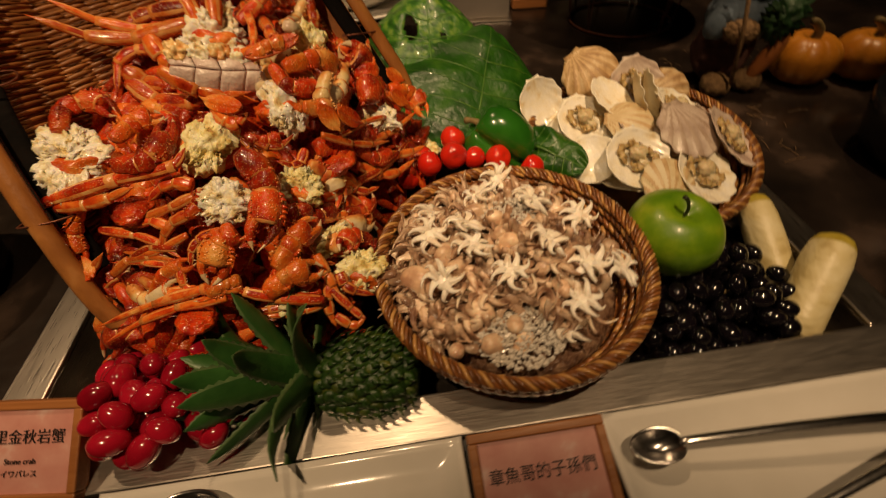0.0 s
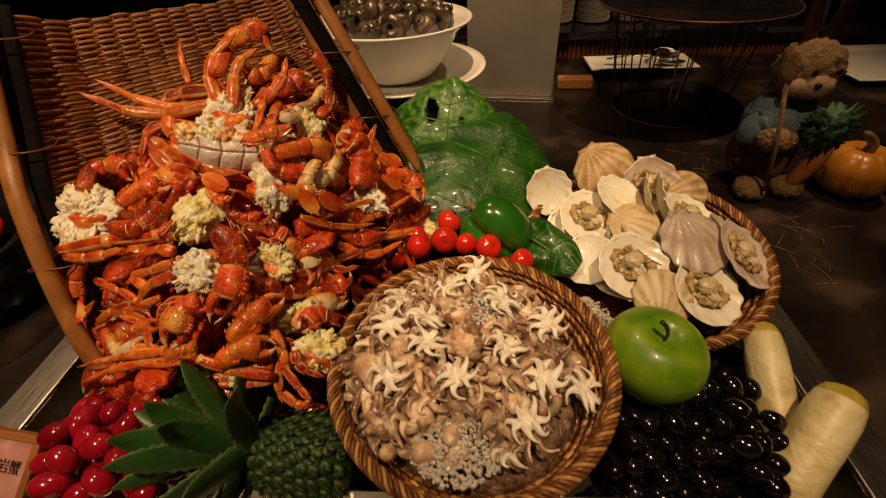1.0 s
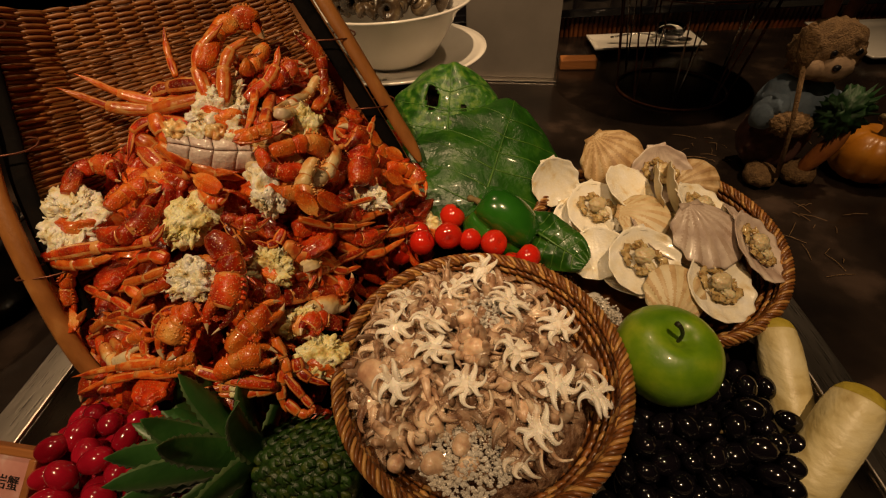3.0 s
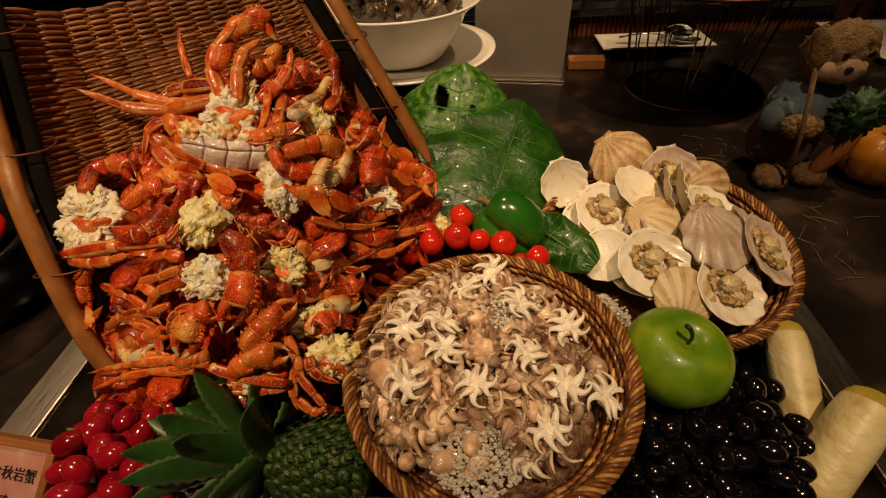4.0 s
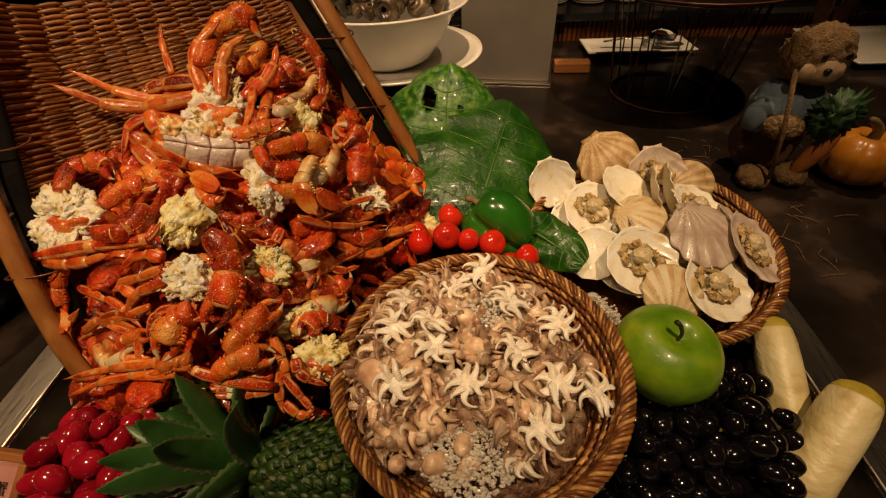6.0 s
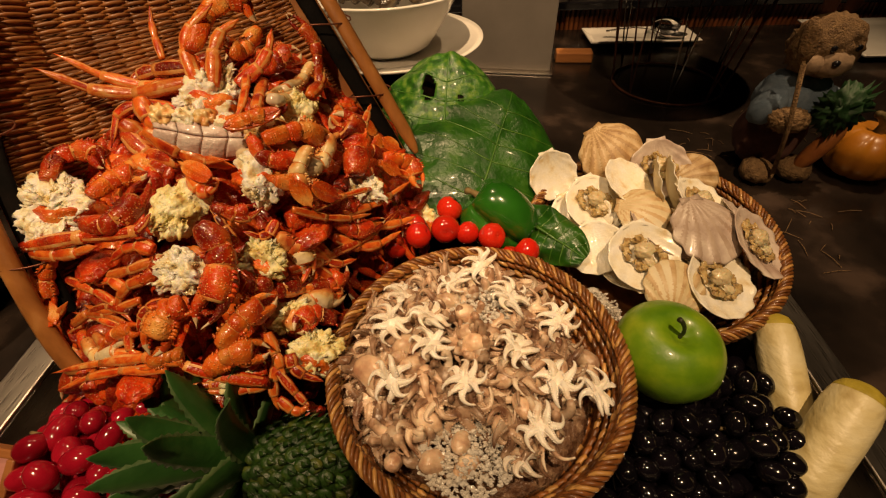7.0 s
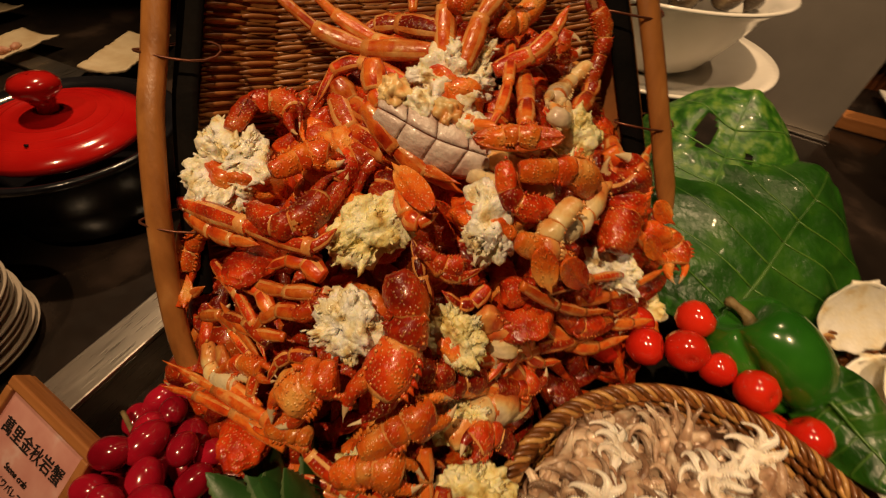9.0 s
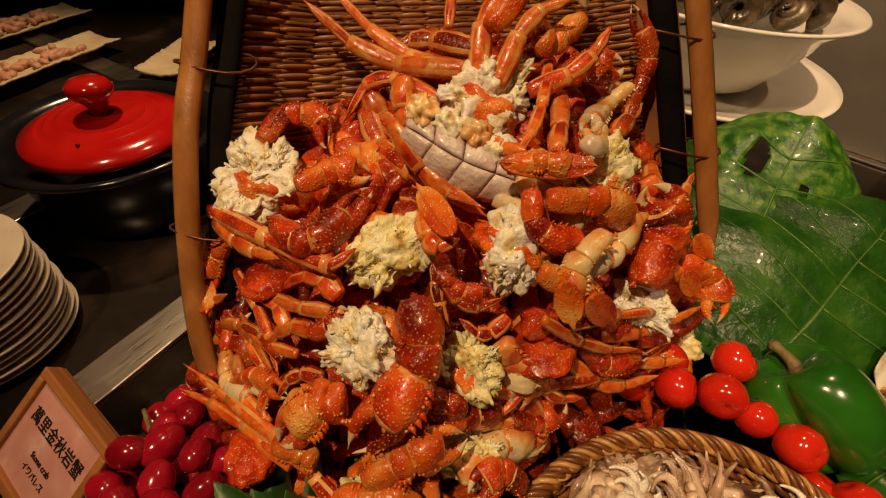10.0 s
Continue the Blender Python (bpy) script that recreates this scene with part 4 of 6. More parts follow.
crab("broken crab half under the top crab", (-0.120, 0.440, 1.116), 0.016, "roe",
     claws=[(((-0.144, 0.511, 1.107), (-0.132, 0.431, 1.134), (-0.143, 0.430, 1.137)), 0.0062, "pale"), (((-0.098, 0.442, 1.093), (-0.106, 0.410, 1.083), (-0.127, 0.393, 1.094)), 0.0090, "pale")],
     legs=[(((-0.102, 0.472, 1.101), (-0.088, 0.469, 1.084), (-0.081, 0.445, 1.067)), 0.0070), (((-0.132, 0.505, 1.104), (-0.129, 0.546, 1.104), (-0.133, 0.558, 1.124)), 0.0062), (((-0.103, 0.497, 1.095), (-0.093, 0.470, 1.090), (-0.097, 0.437, 1.090)), 0.0052)])
crab("crab half with brown shell in the middle", (-0.127, 0.306, 0.994), 0.017, "roe",
     claws=[(((-0.114, 0.337, 0.997), (-0.099, 0.353, 0.987), (-0.090, 0.370, 0.993)), 0.0083, "red"), (((-0.143, 0.285, 1.001), (-0.150, 0.269, 0.991), (-0.142, 0.259, 0.975)), 0.0066, "red")],
     legs=[(((-0.136, 0.318, 1.011), (-0.115, 0.338, 0.996), (-0.094, 0.345, 0.973)), 0.0048), (((-0.149, 0.295, 1.010), (-0.140, 0.283, 0.995), (-0.124, 0.285, 0.985)), 0.0038)])


def heap(x, y):
    """The height of the pile over the plan."""
    return 0.516 - 1.115 * x + 1.584 * y - 2.852 * x * x - 0.767 * x * y - 1.432 * y * y


def breast(m, length, width):
    """A crab turned on its back: jointed lilac breast plates in two rows, cream leg stumps above them, folded legs below."""
    ob = thing("crab_underside", "upturned crab with lilac-white breast plates and cream leg stumps", "crab", "crab pieces in the pile", m)
    n = 4
    step = length / n

    def shield(x, v):
        """The breast as one bowed surface: x along it, v from -1 at the lower edge to 1 at the upper."""
        u = x / length
        y = v * width * 0.5 * (1 - 1.1 * u * u) - 0.05 * width * math.cos(u * 6)
        return Vector((x - 0.10 * step * v, y, 0.010 * (1 - v * v) - 0.020 * u * u))
    for k in range(n):
        for v0, v1 in ((-1.0, -0.02), (0.02, 1.0)):
            x0 = -length / 2 + k * step
            bm = bmesh.new()
            grid(bm, lambda a, b: shield(x0 + step * (0.012 + 0.976 * a) + 0.30 * step * (1 if v0 < 0 else -0.6) * (v0 + (v1 - v0) * b), v0 + (v1 - v0) * b) + Vector((0, 0, 0.0014 * (math.sin(math.pi * a) * math.sin(math.pi * b)) ** 0.4)), 10, 10)
            part("plate", thicken(bm, 0.003), M["crab_lilac"], ob)
    part("body_shell", ball(bmesh.new(), at(0, 0, -0.008, length * 0.52, width * 0.56, 0.012), 4, 0.12, 3), M["crab_leg"], ob)
    for k in range(5):
        u = (k + 0.5) / 5 - 0.5
        p = Vector((u * length * 1.05, width * 0.40, 0.002))
        bm = ball(bmesh.new(), at(p.x, p.y, p.z, length * 0.135, 0.0090, 0.0080, 0, 0, 60 * u), 4, 0.38, 2.2, k * 3.3)
        bm.normal_update()
        crumple(bm, 0.0010, 300, k)
        part("leg_stump", bm, M["meat"] if k % 2 else M["crab_pale"], ob)
    for k, (y, x0, x1) in enumerate(((-0.58, -0.62, 0.34), (0.20, -0.70, -0.40))):
        part("leg", leg_mesh(((x0 * length, y * width + 0.020, -0.004), ((x0 + x1) / 2 * length, y * width, -0.002), (x1 * length, y * width - 0.004, 0.0)), 0.0068), [M["crab_leg"], M["crab_cream"]], ob)
    for k, (x0, y0, x1, y1, w) in enumerate(((0.42, 0.42, 0.94, 0.30, 0.0066), (0.40, 0.05, 0.98, -0.22, 0.0070), (0.34, -0.35, 0.92, -0.62, 0.0062))):
        p, q = Vector((x0 * length, y0 * width, 0.002)), Vector((x1 * length, y1 * width, 0.010))
        bm = tube(bmesh.new(), spline([p, p.lerp(q, 0.5) + Vector((0, 0.003, 0.005)), q], 14), [w * (0.80 + 0.32 * math.sin(j * 0.21)) * (0.7 if j == 14 else 1) for j in range(15)], 14, 0.72, side=(0, 0, 1), ridge=0.08)
        bm.normal_update()
        crumple(bm, 0.0010, 160, k)
        part("leg", bm, M["crab_pale"], ob)
    return ob


breast(pose(-0.198, 0.412, 1.110, 50, 14, 10), 0.078, 0.034)

# the crabs further down in the pile, mostly darker red to deepen its shade
rng = random.Random(11)
made = 0
while made < 62:
    x, y = rng.uniform(-0.37, -0.035), rng.uniform(0.245, 0.585)
    # inside the scoop's mouth, in front of its mat, clear of the octopus basket
    a = -0.529 * x + 0.849 * y
    if a > 0.575 or (x - 0.037) ** 2 + (y - 0.288) ** 2 < 0.150 ** 2 or y - 0.25 < (-0.33 - x) * 1.5 or heap(x, y) < 0.925:
        continue
    deep = 0.040 + 0.045 * (made % 3 == 0)
    z = max(0.885, heap(x, y) - deep)
    kind = "roe" if made % 9 == 4 else "shell"
    r = rng.uniform(0.015, 0.021)
    o = Vector((x, y, z))
    claws, legs = [], []
    head = rng.uniform(0, 2 * math.pi)

    def reach(angle, d, up):
        q = o + Vector((math.cos(angle) * d, math.sin(angle) * d, 0))
        q.x, q.y = min(max(q.x, -0.372), -0.02), min(max(q.y, 0.235), 0.60)
        b = -0.529 * q.x + 0.849 * q.y
        if b > 0.585:
            q += Vector((0.529, -0.849, 0)) * (b - 0.585)
        q.z = max(0.90, heap(q.x, q.y) - deep + up)
        return tuple(q)
    for k in range(2):
        t = head + rng.uniform(-0.6, 0.6) + k * 2.6
        claws.append(((reach(t, 0.018, 0.0), reach(t + 0.25, 0.045, 0.014), reach(t + 0.65, 0.066, 0.012)), rng.uniform(0.009, 0.0135), rng.choice(["red", "red", "red", "orange"])))
    for k in range(6):
        t = head + math.pi * 0.4 + k * 0.42 + rng.uniform(-0.2, 0.2)
        legs.append(((reach(t, 0.016, 0.0), reach(t + 0.15, 0.045, 0.018), reach(t + 0.5, 0.074, 0.006)), rng.uniform(0.0044, 0.0066)))
    crab("broken boiled crab deep in the pile, shell darker red for shade", o, r, kind, claws, (), legs, deep=True)
    made += 1

# ---- baby octopus ----


def arm_path(kind, k):
    """One of eight arms from the head's edge outwards, curling up, down or back on itself."""
    pts = []
    for i in range(15):
        u = i / 14
        if kind == 0:      # opened star, arms bowed over, their tips curled aside and back
            curl = max(0.0, u - 0.45) / 0.55
            r = 0.0025 + 0.0185 * u - 0.0060 * curl ** 2
            z = 0.0050 * math.sin(u * math.pi * 0.9) - 0.0080 * u * u + 0.0070 * curl ** 2
            side = 0.0020 * math.sin(u * 4 + k) + 0.0058 * curl ** 1.6 * (1 if k % 2 else -1)
        elif kind == 1:    # rolled up in a spiral
            ang = u * 5.0 + 0.5 * k
            w = 0.0068 * (1 - 0.70 * u)
            r = 0.004 + 0.0085 * min(1, 2.2 * u) + w * math.sin(ang) * min(1, 3 * u)
            z = 0.0025 + w * (1 - math.cos(ang)) * min(1, 3 * u) - 0.003
            side = 0.004 * u * math.sin(1.3 * k)
        else:              # trailing bundle
            r = 0.003 + 0.021 * u
            z = -0.003 * u + 0.0030 * math.sin(u * 5 + k)
            side = 0.007 * u * math.sin(1.1 * k) + 0.002 * math.sin(u * 6 + k)
        pts.append(Vector((r, side, z)))
    return pts


ARMS = {}
for kind in range(3):
    for k in range(3):
        for tone in ("arm", "arm_pale"):
            bm = tube(bmesh.new(), arm_path(kind, k * 2 + 1), [0.0034 * (1 - 0.86 * (i / 14) ** 0.8) for i in range(15)], 7)
            # suckers in two rows under the arm
            path = arm_path(kind, k * 2 + 1)
            for i in range(2, 13 if kind == 0 else 2):
                for s in (-1, 1):
                    w = 0.0034 * (1 - 0.86 * (i / 14) ** 0.8)
                    ball(bm, at(path[i].x, path[i].y + s * w * 0.85, path[i].z + w * 0.45, w * 0.40, w * 0.40, w * 0.40), 1)
            ARMS[kind, k, tone] = mesh_of("arm", bm, M[tone])
HEADS = []
for k in range(4):
    bm = ball(bmesh.new(), at(0, 0, 0, 0.0092, 0.0092, 0.0125 + 0.001 * k), 3, 0.10, 1.5, k * 3.1)
    HEADS.append(mesh_of("head", bm, M["mantle"]))
WEB = {}
for tone in ("arm", "arm_pale"):
    WEB[tone] = mesh_of("crown", ball(bmesh.new(), at(0, 0, 0, 0.0074, 0.0074, 0.0040), 3, 0.12, 3), M[tone])


def octopus(m, kind, tone, show_head, k0):
    words = {0: "baby octopus with its arms opened like a flower", 1: "baby octopus with rolled-up arms", 2: "baby octopus with trailing arms"}[kind]
    ob = thing("baby_octopus", ("pale " if tone == "arm_pale" else "brownish ") + words, "octopus", "baby octopus in the basket", m)
    part("crown", WEB[tone], None, ob)
    if show_head:
        part("head", HEADS[k0 % 4], None, ob, m=pose(0.004 if kind != 2 else -0.014, 0.0, -0.010 if kind != 2 else 0.0, 0, 75 if kind == 2 else 20, 0))
    spread = 360 if kind < 2 else 110
    for k in range(8):
        part("arm", ARMS[kind, (k + k0) % 3, tone], None, ob, m=pose(0, 0, 0, (k * 53 % 40) - 20, (k * 37 % 30) - 15, k * spread / 8 - (spread / 2 if kind == 2 else 0)))
    return ob


def octo_top(x, y):
    """Height of the filling inside the basket, from the rim's plane."""
    d = math.hypot(x, y)
    return 0.012 - 2.0 * d * d + 0.10 * y - 0.08 * x


rng = random.Random(5)
spots = []
tries = 0
while len(spots) < 118 and tries < 9000:
    tries += 1
    x, y = rng.uniform(-0.115, 0.115), rng.uniform(-0.115, 0.115)
    if math.hypot(x + 0.013, y - 0.003) > 0.096 or (x + 0.012) ** 2 + (y + 0.080) ** 2 < 0.0010:
        continue
    gap = 0.0180 if len(spots) < 54 else 0.010
    if all((x - a) ** 2 + (y - b) ** 2 > gap ** 2 for a, b in spots):
        spots.append((x, y))
for i, (x, y) in enumerate(spots):
    under = 0.011 if i >= 54 else 0.0
    kind = (0, 2, 0, 1, 2, 0, 0)[i % 7]
    tone = "arm_pale" if kind == 0 and i % 9 == 0 and not under else "arm"
    m = OCT @ pose(x, y, octo_top(x, y) - under + rng.uniform(-0.003, 0.005), rng.uniform(-35, 35), rng.uniform(-35, 35), rng.uniform(0, 360)) @ Matrix.Scale(rng.uniform(1.25, 1.6), 4)
    octopus(m, kind, tone, i % 11 == 1, i)
# the large pale ones on top
for x, y, rx, ry, s in ((0.096, -0.030, 20, 25, 1.25), (0.062, -0.028, 15, 10, 1.35), (0.030, -0.006, 25, 0, 1.25), (-0.042, 0.022, 20, -15, 1.25), (-0.040, -0.004, 10, -10, 1.2), (0.028, 0.045, 30, 10, 1.3), (0.005, 0.090, 35, 0, 1.2), (0.072, 0.030, 10, 20, 1.2), (-0.075, 0.020, 10, -20, 1.2), (-0.020, 0.062, 30, -5, 1.15), (-0.070, -0.030, 5, -20, 1.2), (0.045, -0.062, -5, 15, 1.2), (-0.012, -0.034, 15, 0, 1.15)):
    octopus(OCT @ pose(x, y, octo_top(x, y) + 0.016, rx, ry, x * 4000) @ Matrix.Scale(s, 4), 0, "arm_pale", False, int(x * 1000))
# bare heads that stick up
for k in range(22):
    a, d = rng.uniform(0, 6.28), 0.10 * math.sqrt(rng.random())
    x, y = math.cos(a) * d, math.sin(a) * d - 0.012
    ob = thing("octopus_head", "smooth round brownish-pink head of a baby octopus", "octopus", "baby octopus in the basket", OCT @ pose(x, y, octo_top(x, y) + 0.007, rng.uniform(30, 100), rng.uniform(-40, 40), rng.uniform(0, 360)) @ Matrix.Scale(rng.uniform(0.70, 1.0), 4))
    part("head", HEADS[k % 4], None, ob)
# filling under the octopus, coloured dark to stand for shaded gaps
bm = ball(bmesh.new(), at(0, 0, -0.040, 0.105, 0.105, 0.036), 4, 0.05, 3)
tagged(part("octopus_bed", bm, M["arm_gap_shade"], m=OCT), "octopus filling at the bottom of the basket, darkened as shade between arms", "octopus", kind="stuff")


def ice_pile(name, m, w, h, n, seed):
    r = random.Random(seed)
    bm = bmesh.new()
    for k in range(n):
        a, d = r.uniform(0, 6.28), math.sqrt(r.random())
        s = r.uniform(0.0010, 0.0036) * r.uniform(0.6, 1)
        grain(bm, at(math.cos(a) * d * w, math.sin(a) * d * w * 0.8, h * (1 - d * d) * r.uniform(0.2, 1.0), s, s * r.uniform(0.4, 1), s * r.uniform(0.4, 1), r.uniform(0, 360), r.uniform(0, 360), 0))
    return tagged(part(name, bm, M["ice"], m=m, smooth=False), "wet crushed ice among the seafood", "ice", kind="stuff")


ice_pile("crushed_ice", OCT @ pose(-0.012, -0.080, octo_top(0, -0.08) + 0.003, 0, 0, 0), 0.038, 0.012, 1100, 1)
ice_pile("crushed_ice", OCT @ pose(0.002, 0.040, octo_top(0, 0.04) + 0.006, 0, 0, 0), 0.028, 0.012, 520, 2)

# ---- scallops ----


def shell_mesh(size, dish, mats, relief=0.022, name="shell", even=4):
    """A round fan: ribs run out from the hinge, the margin is scalloped, two small ears sit at the hinge."""
    bm = bmesh.new()
    R = size / 2
    hinge = Vector((0, R * 1.02, 0))
    n, rings = 216, 18

    def place(a, q):
        x, y = math.sin(a) * R * q, math.cos(a) * R * q * 0.97
        fan = math.atan2(x, hinge.y - y + 1e-6)
        far = min(1.0, math.hypot(x, hinge.y - y) / (1.9 * R))
        rib = math.cos(fan * 24)
        k = 1 + 0.022 * rib * q ** 8
        # towards the hinge the outline draws in to a point
        pinch = 1 - 0.08 * max(0.0, math.cos(a)) ** 3 * q
        return Vector((x * k * pinch, y * k + 0.02 * R * max(0.0, math.cos(a)) ** 8 * q, dish * (q * q - 1) + relief * R * rib * far * (0.12 + 0.88 * q ** even)))
    rows = [[bm.verts.new(place(2 * math.pi * i / n, j / rings)) for i in range(n)] for j in range(1, rings + 1)]
    mid = bm.verts.new(place(0, 0))
    for i in range(n):
        bm.faces.new((mid, rows[0][(i + 1) % n], rows[0][i]))
    for p, q in zip(rows, rows[1:]):
        for i in range(n):
            k = (i + 1) % n
            bm.faces.new((p[i], p[k], q[k], q[i]))
    for s in (-1, 1):
        c = [Vector((0, R * 1.00, -0.0008)), Vector((s * R * 0.30, R * 1.05, -0.0006)), Vector((s * R * 0.36, R * 0.80, -0.0014)), Vector((s * R * 0.06, R * 0.90, -0.0018))]
        vs = [bm.verts.new(q) for q in c]
        bm.faces.new(vs if s < 0 else vs[::-1])
    bmesh.ops.recalc_face_normals(bm, faces=bm.faces)
    if sum(f.normal.z for f in bm.faces) < 0:
        bmesh.ops.reverse_faces(bm, faces=list(bm.faces))
    bmesh.ops.solidify(bm, geom=list(bm.faces), thickness=0.0010)
    bm.normal_update()
    for f in bm.faces:
        c = f.calc_center_median()
        fan = math.atan2(c.x, hinge.y - c.y + 1e-6)
        f.material_index = 0 if f.normal.z > 0.15 else (2 if math.cos(fan * 24) < -0.25 else 1)
    return mesh_of(name, bm, mats)


SHELL_PALE = shell_mesh(0.078, 0.0085, [M["shell_in"], M["shell_cream"], M["shell_cream"]], 0.034)
SHELL_VIOLET = shell_mesh(0.080, 0.0065, [M["shell_violet"], M["shell_violet"], M["shell_violet_groove"]], 0.036, even=1)
SHELL_BACK = shell_mesh(0.080, 0.013, [M["shell_in"], M["shell_out"], M["shell_groove"]], 0.060, even=1)
SHELL_CREAM = shell_mesh(0.078, 0.010, [M["shell_in"], M["shell_cream"], M["shell_out"]], 0.040, even=1)
bm = ball(bmesh.new(), at(0, 0.002, 0.001, 0.0105, 0.0092, 0.0072), 4, 0.22, 2, 4)
ball(bm, at(0.002, -0.011, -0.001, 0.0060, 0.0075, 0.0042, 0, 0, 30), 4, 0.35, 2, 9)
MUSCLE = mesh_of("muscle", bm, M["scallop_meat"])
bm = bmesh.new()
ring = []
for i in range(61):
    a = 2 * math.pi * i / 60 * 0.97
    w = 0.0160 + 0.0030 * math.sin(a * 2 + 0.7) + 0.0014 * math.sin(a * 7) + 0.0012 * math.sin(a * 17)
    ring.append(Vector((math.cos(a + 1.9) * w, math.sin(a + 1.9) * w * 1.1, 0.0010 * math.sin(a * 9) + 0.0006 * math.sin(a * 23))))
tube(bm, ring, [0.0030 + 0.0016 * math.sin(i * 0.37) + 0.0007 * math.sin(i * 1.9) for i in range(61)], 8, 0.5, side=(0, 0, 1))
for v in bm.verts:
    v.co += Vector((0.0034 * noise.noise(v.co * 300), 0.0034 * noise.noise(v.co * 300 + Vector((9, 0, 0))), 0.0026 * noise.noise(v.co * 330 + Vector((0, 7, 0)))))
FRILL = mesh_of("frill", bm, M["scallop_frill"])


def scallop(x, y, z, rx, ry, rz, size, mesh, meat=True, label="", spin=0):
    words = label or ("opened scallop on its half shell with muscle and brown frill" if meat else "empty ribbed scallop half shell")
    ob = thing("scallop", words, "scallop", "scallops in the basket", pose(x, y, z, rx, ry, rz) @ pose(0, 0, 0, 0, 0, spin) @ Matrix.Scale(size / 0.078, 4))
    part("shell", mesh, None, ob)
    if meat:
        part("muscle", MUSCLE, None, ob, "cream scallop muscle", m=pose(0, 0.003, 0.0005))
        part("frill", FRILL, None, ob, "brown frilly scallop mantle", m=pose(0, 0.002, -0.0015, 0, 0, 30 * math.sin(x * 300)))
    return ob


scallop(0.146, 0.556, 0.968, 58, -12, 20, 0.066, SHELL_PALE, False, "empty cream scallop shell standing on the basket's edge")
scallop(0.190, 0.500, 0.966, 26, -6, 20, 0.078, SHELL_PALE)
scallop(0.229, 0.519, 0.984, 24, 14, 20, 0.068, SHELL_PALE, False, spin=-60)
scallop(0.218, 0.408, 0.966, 30, -4, 10, 0.078, SHELL_PALE)
scallop(0.293, 0.383, 0.951, 28, 4, 25, 0.080, SHELL_PALE)
scallop(0.306, 0.480, 0.980, 24, 6, 55, 0.078, SHELL_PALE)
scallop(0.222, 0.580, 0.986, 222, -8, 0, 0.080, SHELL_BACK, False, "brown ribbed back of a closed scallop", spin=150)
scallop(0.276, 0.548, 0.982, 48, -6, 5, 0.074, SHELL_VIOLET)
scallop(0.290, 0.436, 0.976, 204, 4, 10, 0.080, SHELL_VIOLET, False, "thin greyish scallop shell turned over with fine ribs", spin=170)
scallop(0.350, 0.430, 0.962, 34, 14, 40, 0.084, SHELL_VIOLET)
scallop(0.236, 0.476, 0.970, 202, 0, -10, 0.062, SHELL_CREAM, False, spin=100)
scallop(0.268, 0.516, 0.980, 40, 60, 30, 0.072, SHELL_PALE, False)
scallop(0.285, 0.520, 0.978, 42, 62, 35, 0.072, SHELL_PALE, False)
scallop(0.243, 0.376, 0.948, 212, 0, 5, 0.064, SHELL_CREAM, False, spin=20)
scallop(0.177, 0.440, 0.948, 30, -20, 350, 0.066, SHELL_PALE, False)
scallop(0.256, 0.452, 0.960, 22, 4, 80, 0.080, SHELL_VIOLET, False)
scallop(0.168, 0.490, 0.950, 25, -25, 10, 0.076, SHELL_BACK, False)
scallop(0.318, 0.545, 0.972, 215, 0, 340, 0.060, SHELL_BACK, False, spin=60)
scallop(0.352, 0.474, 0.962, 30, 20, 60, 0.056, SHELL_VIOLET, False)
for k in range(9):
    a = k * 2.4
    scallop(0.251 + math.cos(a) * 0.065, 0.470 + math.sin(a) * 0.065, 0.922 + 0.012 * math.sin(a) ** 2, 10 + 12 * math.sin(k), 10 * math.cos(k * 2), k * 77, 0.074, SHELL_PALE, k % 3 == 0)
ice_pile("crushed_ice", pose(0.165, 0.372, 0.915, 20, 0, 0), 0.032, 0.022, 300, 3)
bm = ball(bmesh.new(), at(0, 0, 0, 0.030, 0.036, 0.016), 4, 0.25, 2.2, 5)
tagged(part("ice_lump", bm, M["ice"], m=pose(0.165, 0.372, 0.905, 20, 0, 20)), "lump of melting ice between the baskets", "ice")

# ---- fruit and vegetables ----


def apple():
    ob = thing("apple", "shiny green apple with a dark stalk", "apple", m=pose(0.211, 0.304, 0.943, 6, 4, 0) @ Matrix.Scale(0.965, 4))
    bm = bmesh.new()
    prof = []
    for k in range(33):
        t = math.pi * k / 32
        r = 0.049 * math.sin(t) * (1 + 0.10 * math.cos(t))
        z = 0.043 * math.cos(t) - 0.016 * math.exp(-(r / 0.013) ** 2) * (1 if t < 1.57 else -0.7)
        prof.append((max(r, 0.0004), z))
    lathe(bm, prof[::-1], 56, 0.02)
    part("skin", bm, M["apple"], ob)
    stalk = spline([(0, 0, 0.022), (0.001, 0.001, 0.036), (-0.004, 0.002, 0.047), (-0.010, 0.003, 0.053)], 12)
    part("stalk", tube(bmesh.new(), stalk, [0.0017 + 0.0009 * (k / 12) ** 3 for k in range(13)], 8), M["stem_dark"], ob)


apple()

GRAPE = []
for k in range(3):
    bm = ball(bmesh.new(), at(0, 0, 0, 0.0098, 0.0098, 0.0128), 3, 0.03, 1.5, k)
    GRAPE.append(mesh_of("grape", bm, M["grape"]))
RED = []
for k in range(3):
    bm = ball(bmesh.new(), at(0, 0, 0, 0.0106, 0.0104, 0.0142), 3, 0.03, 1.5, k)
    RED.append(mesh_of("grape", bm, M["red_grape"]))


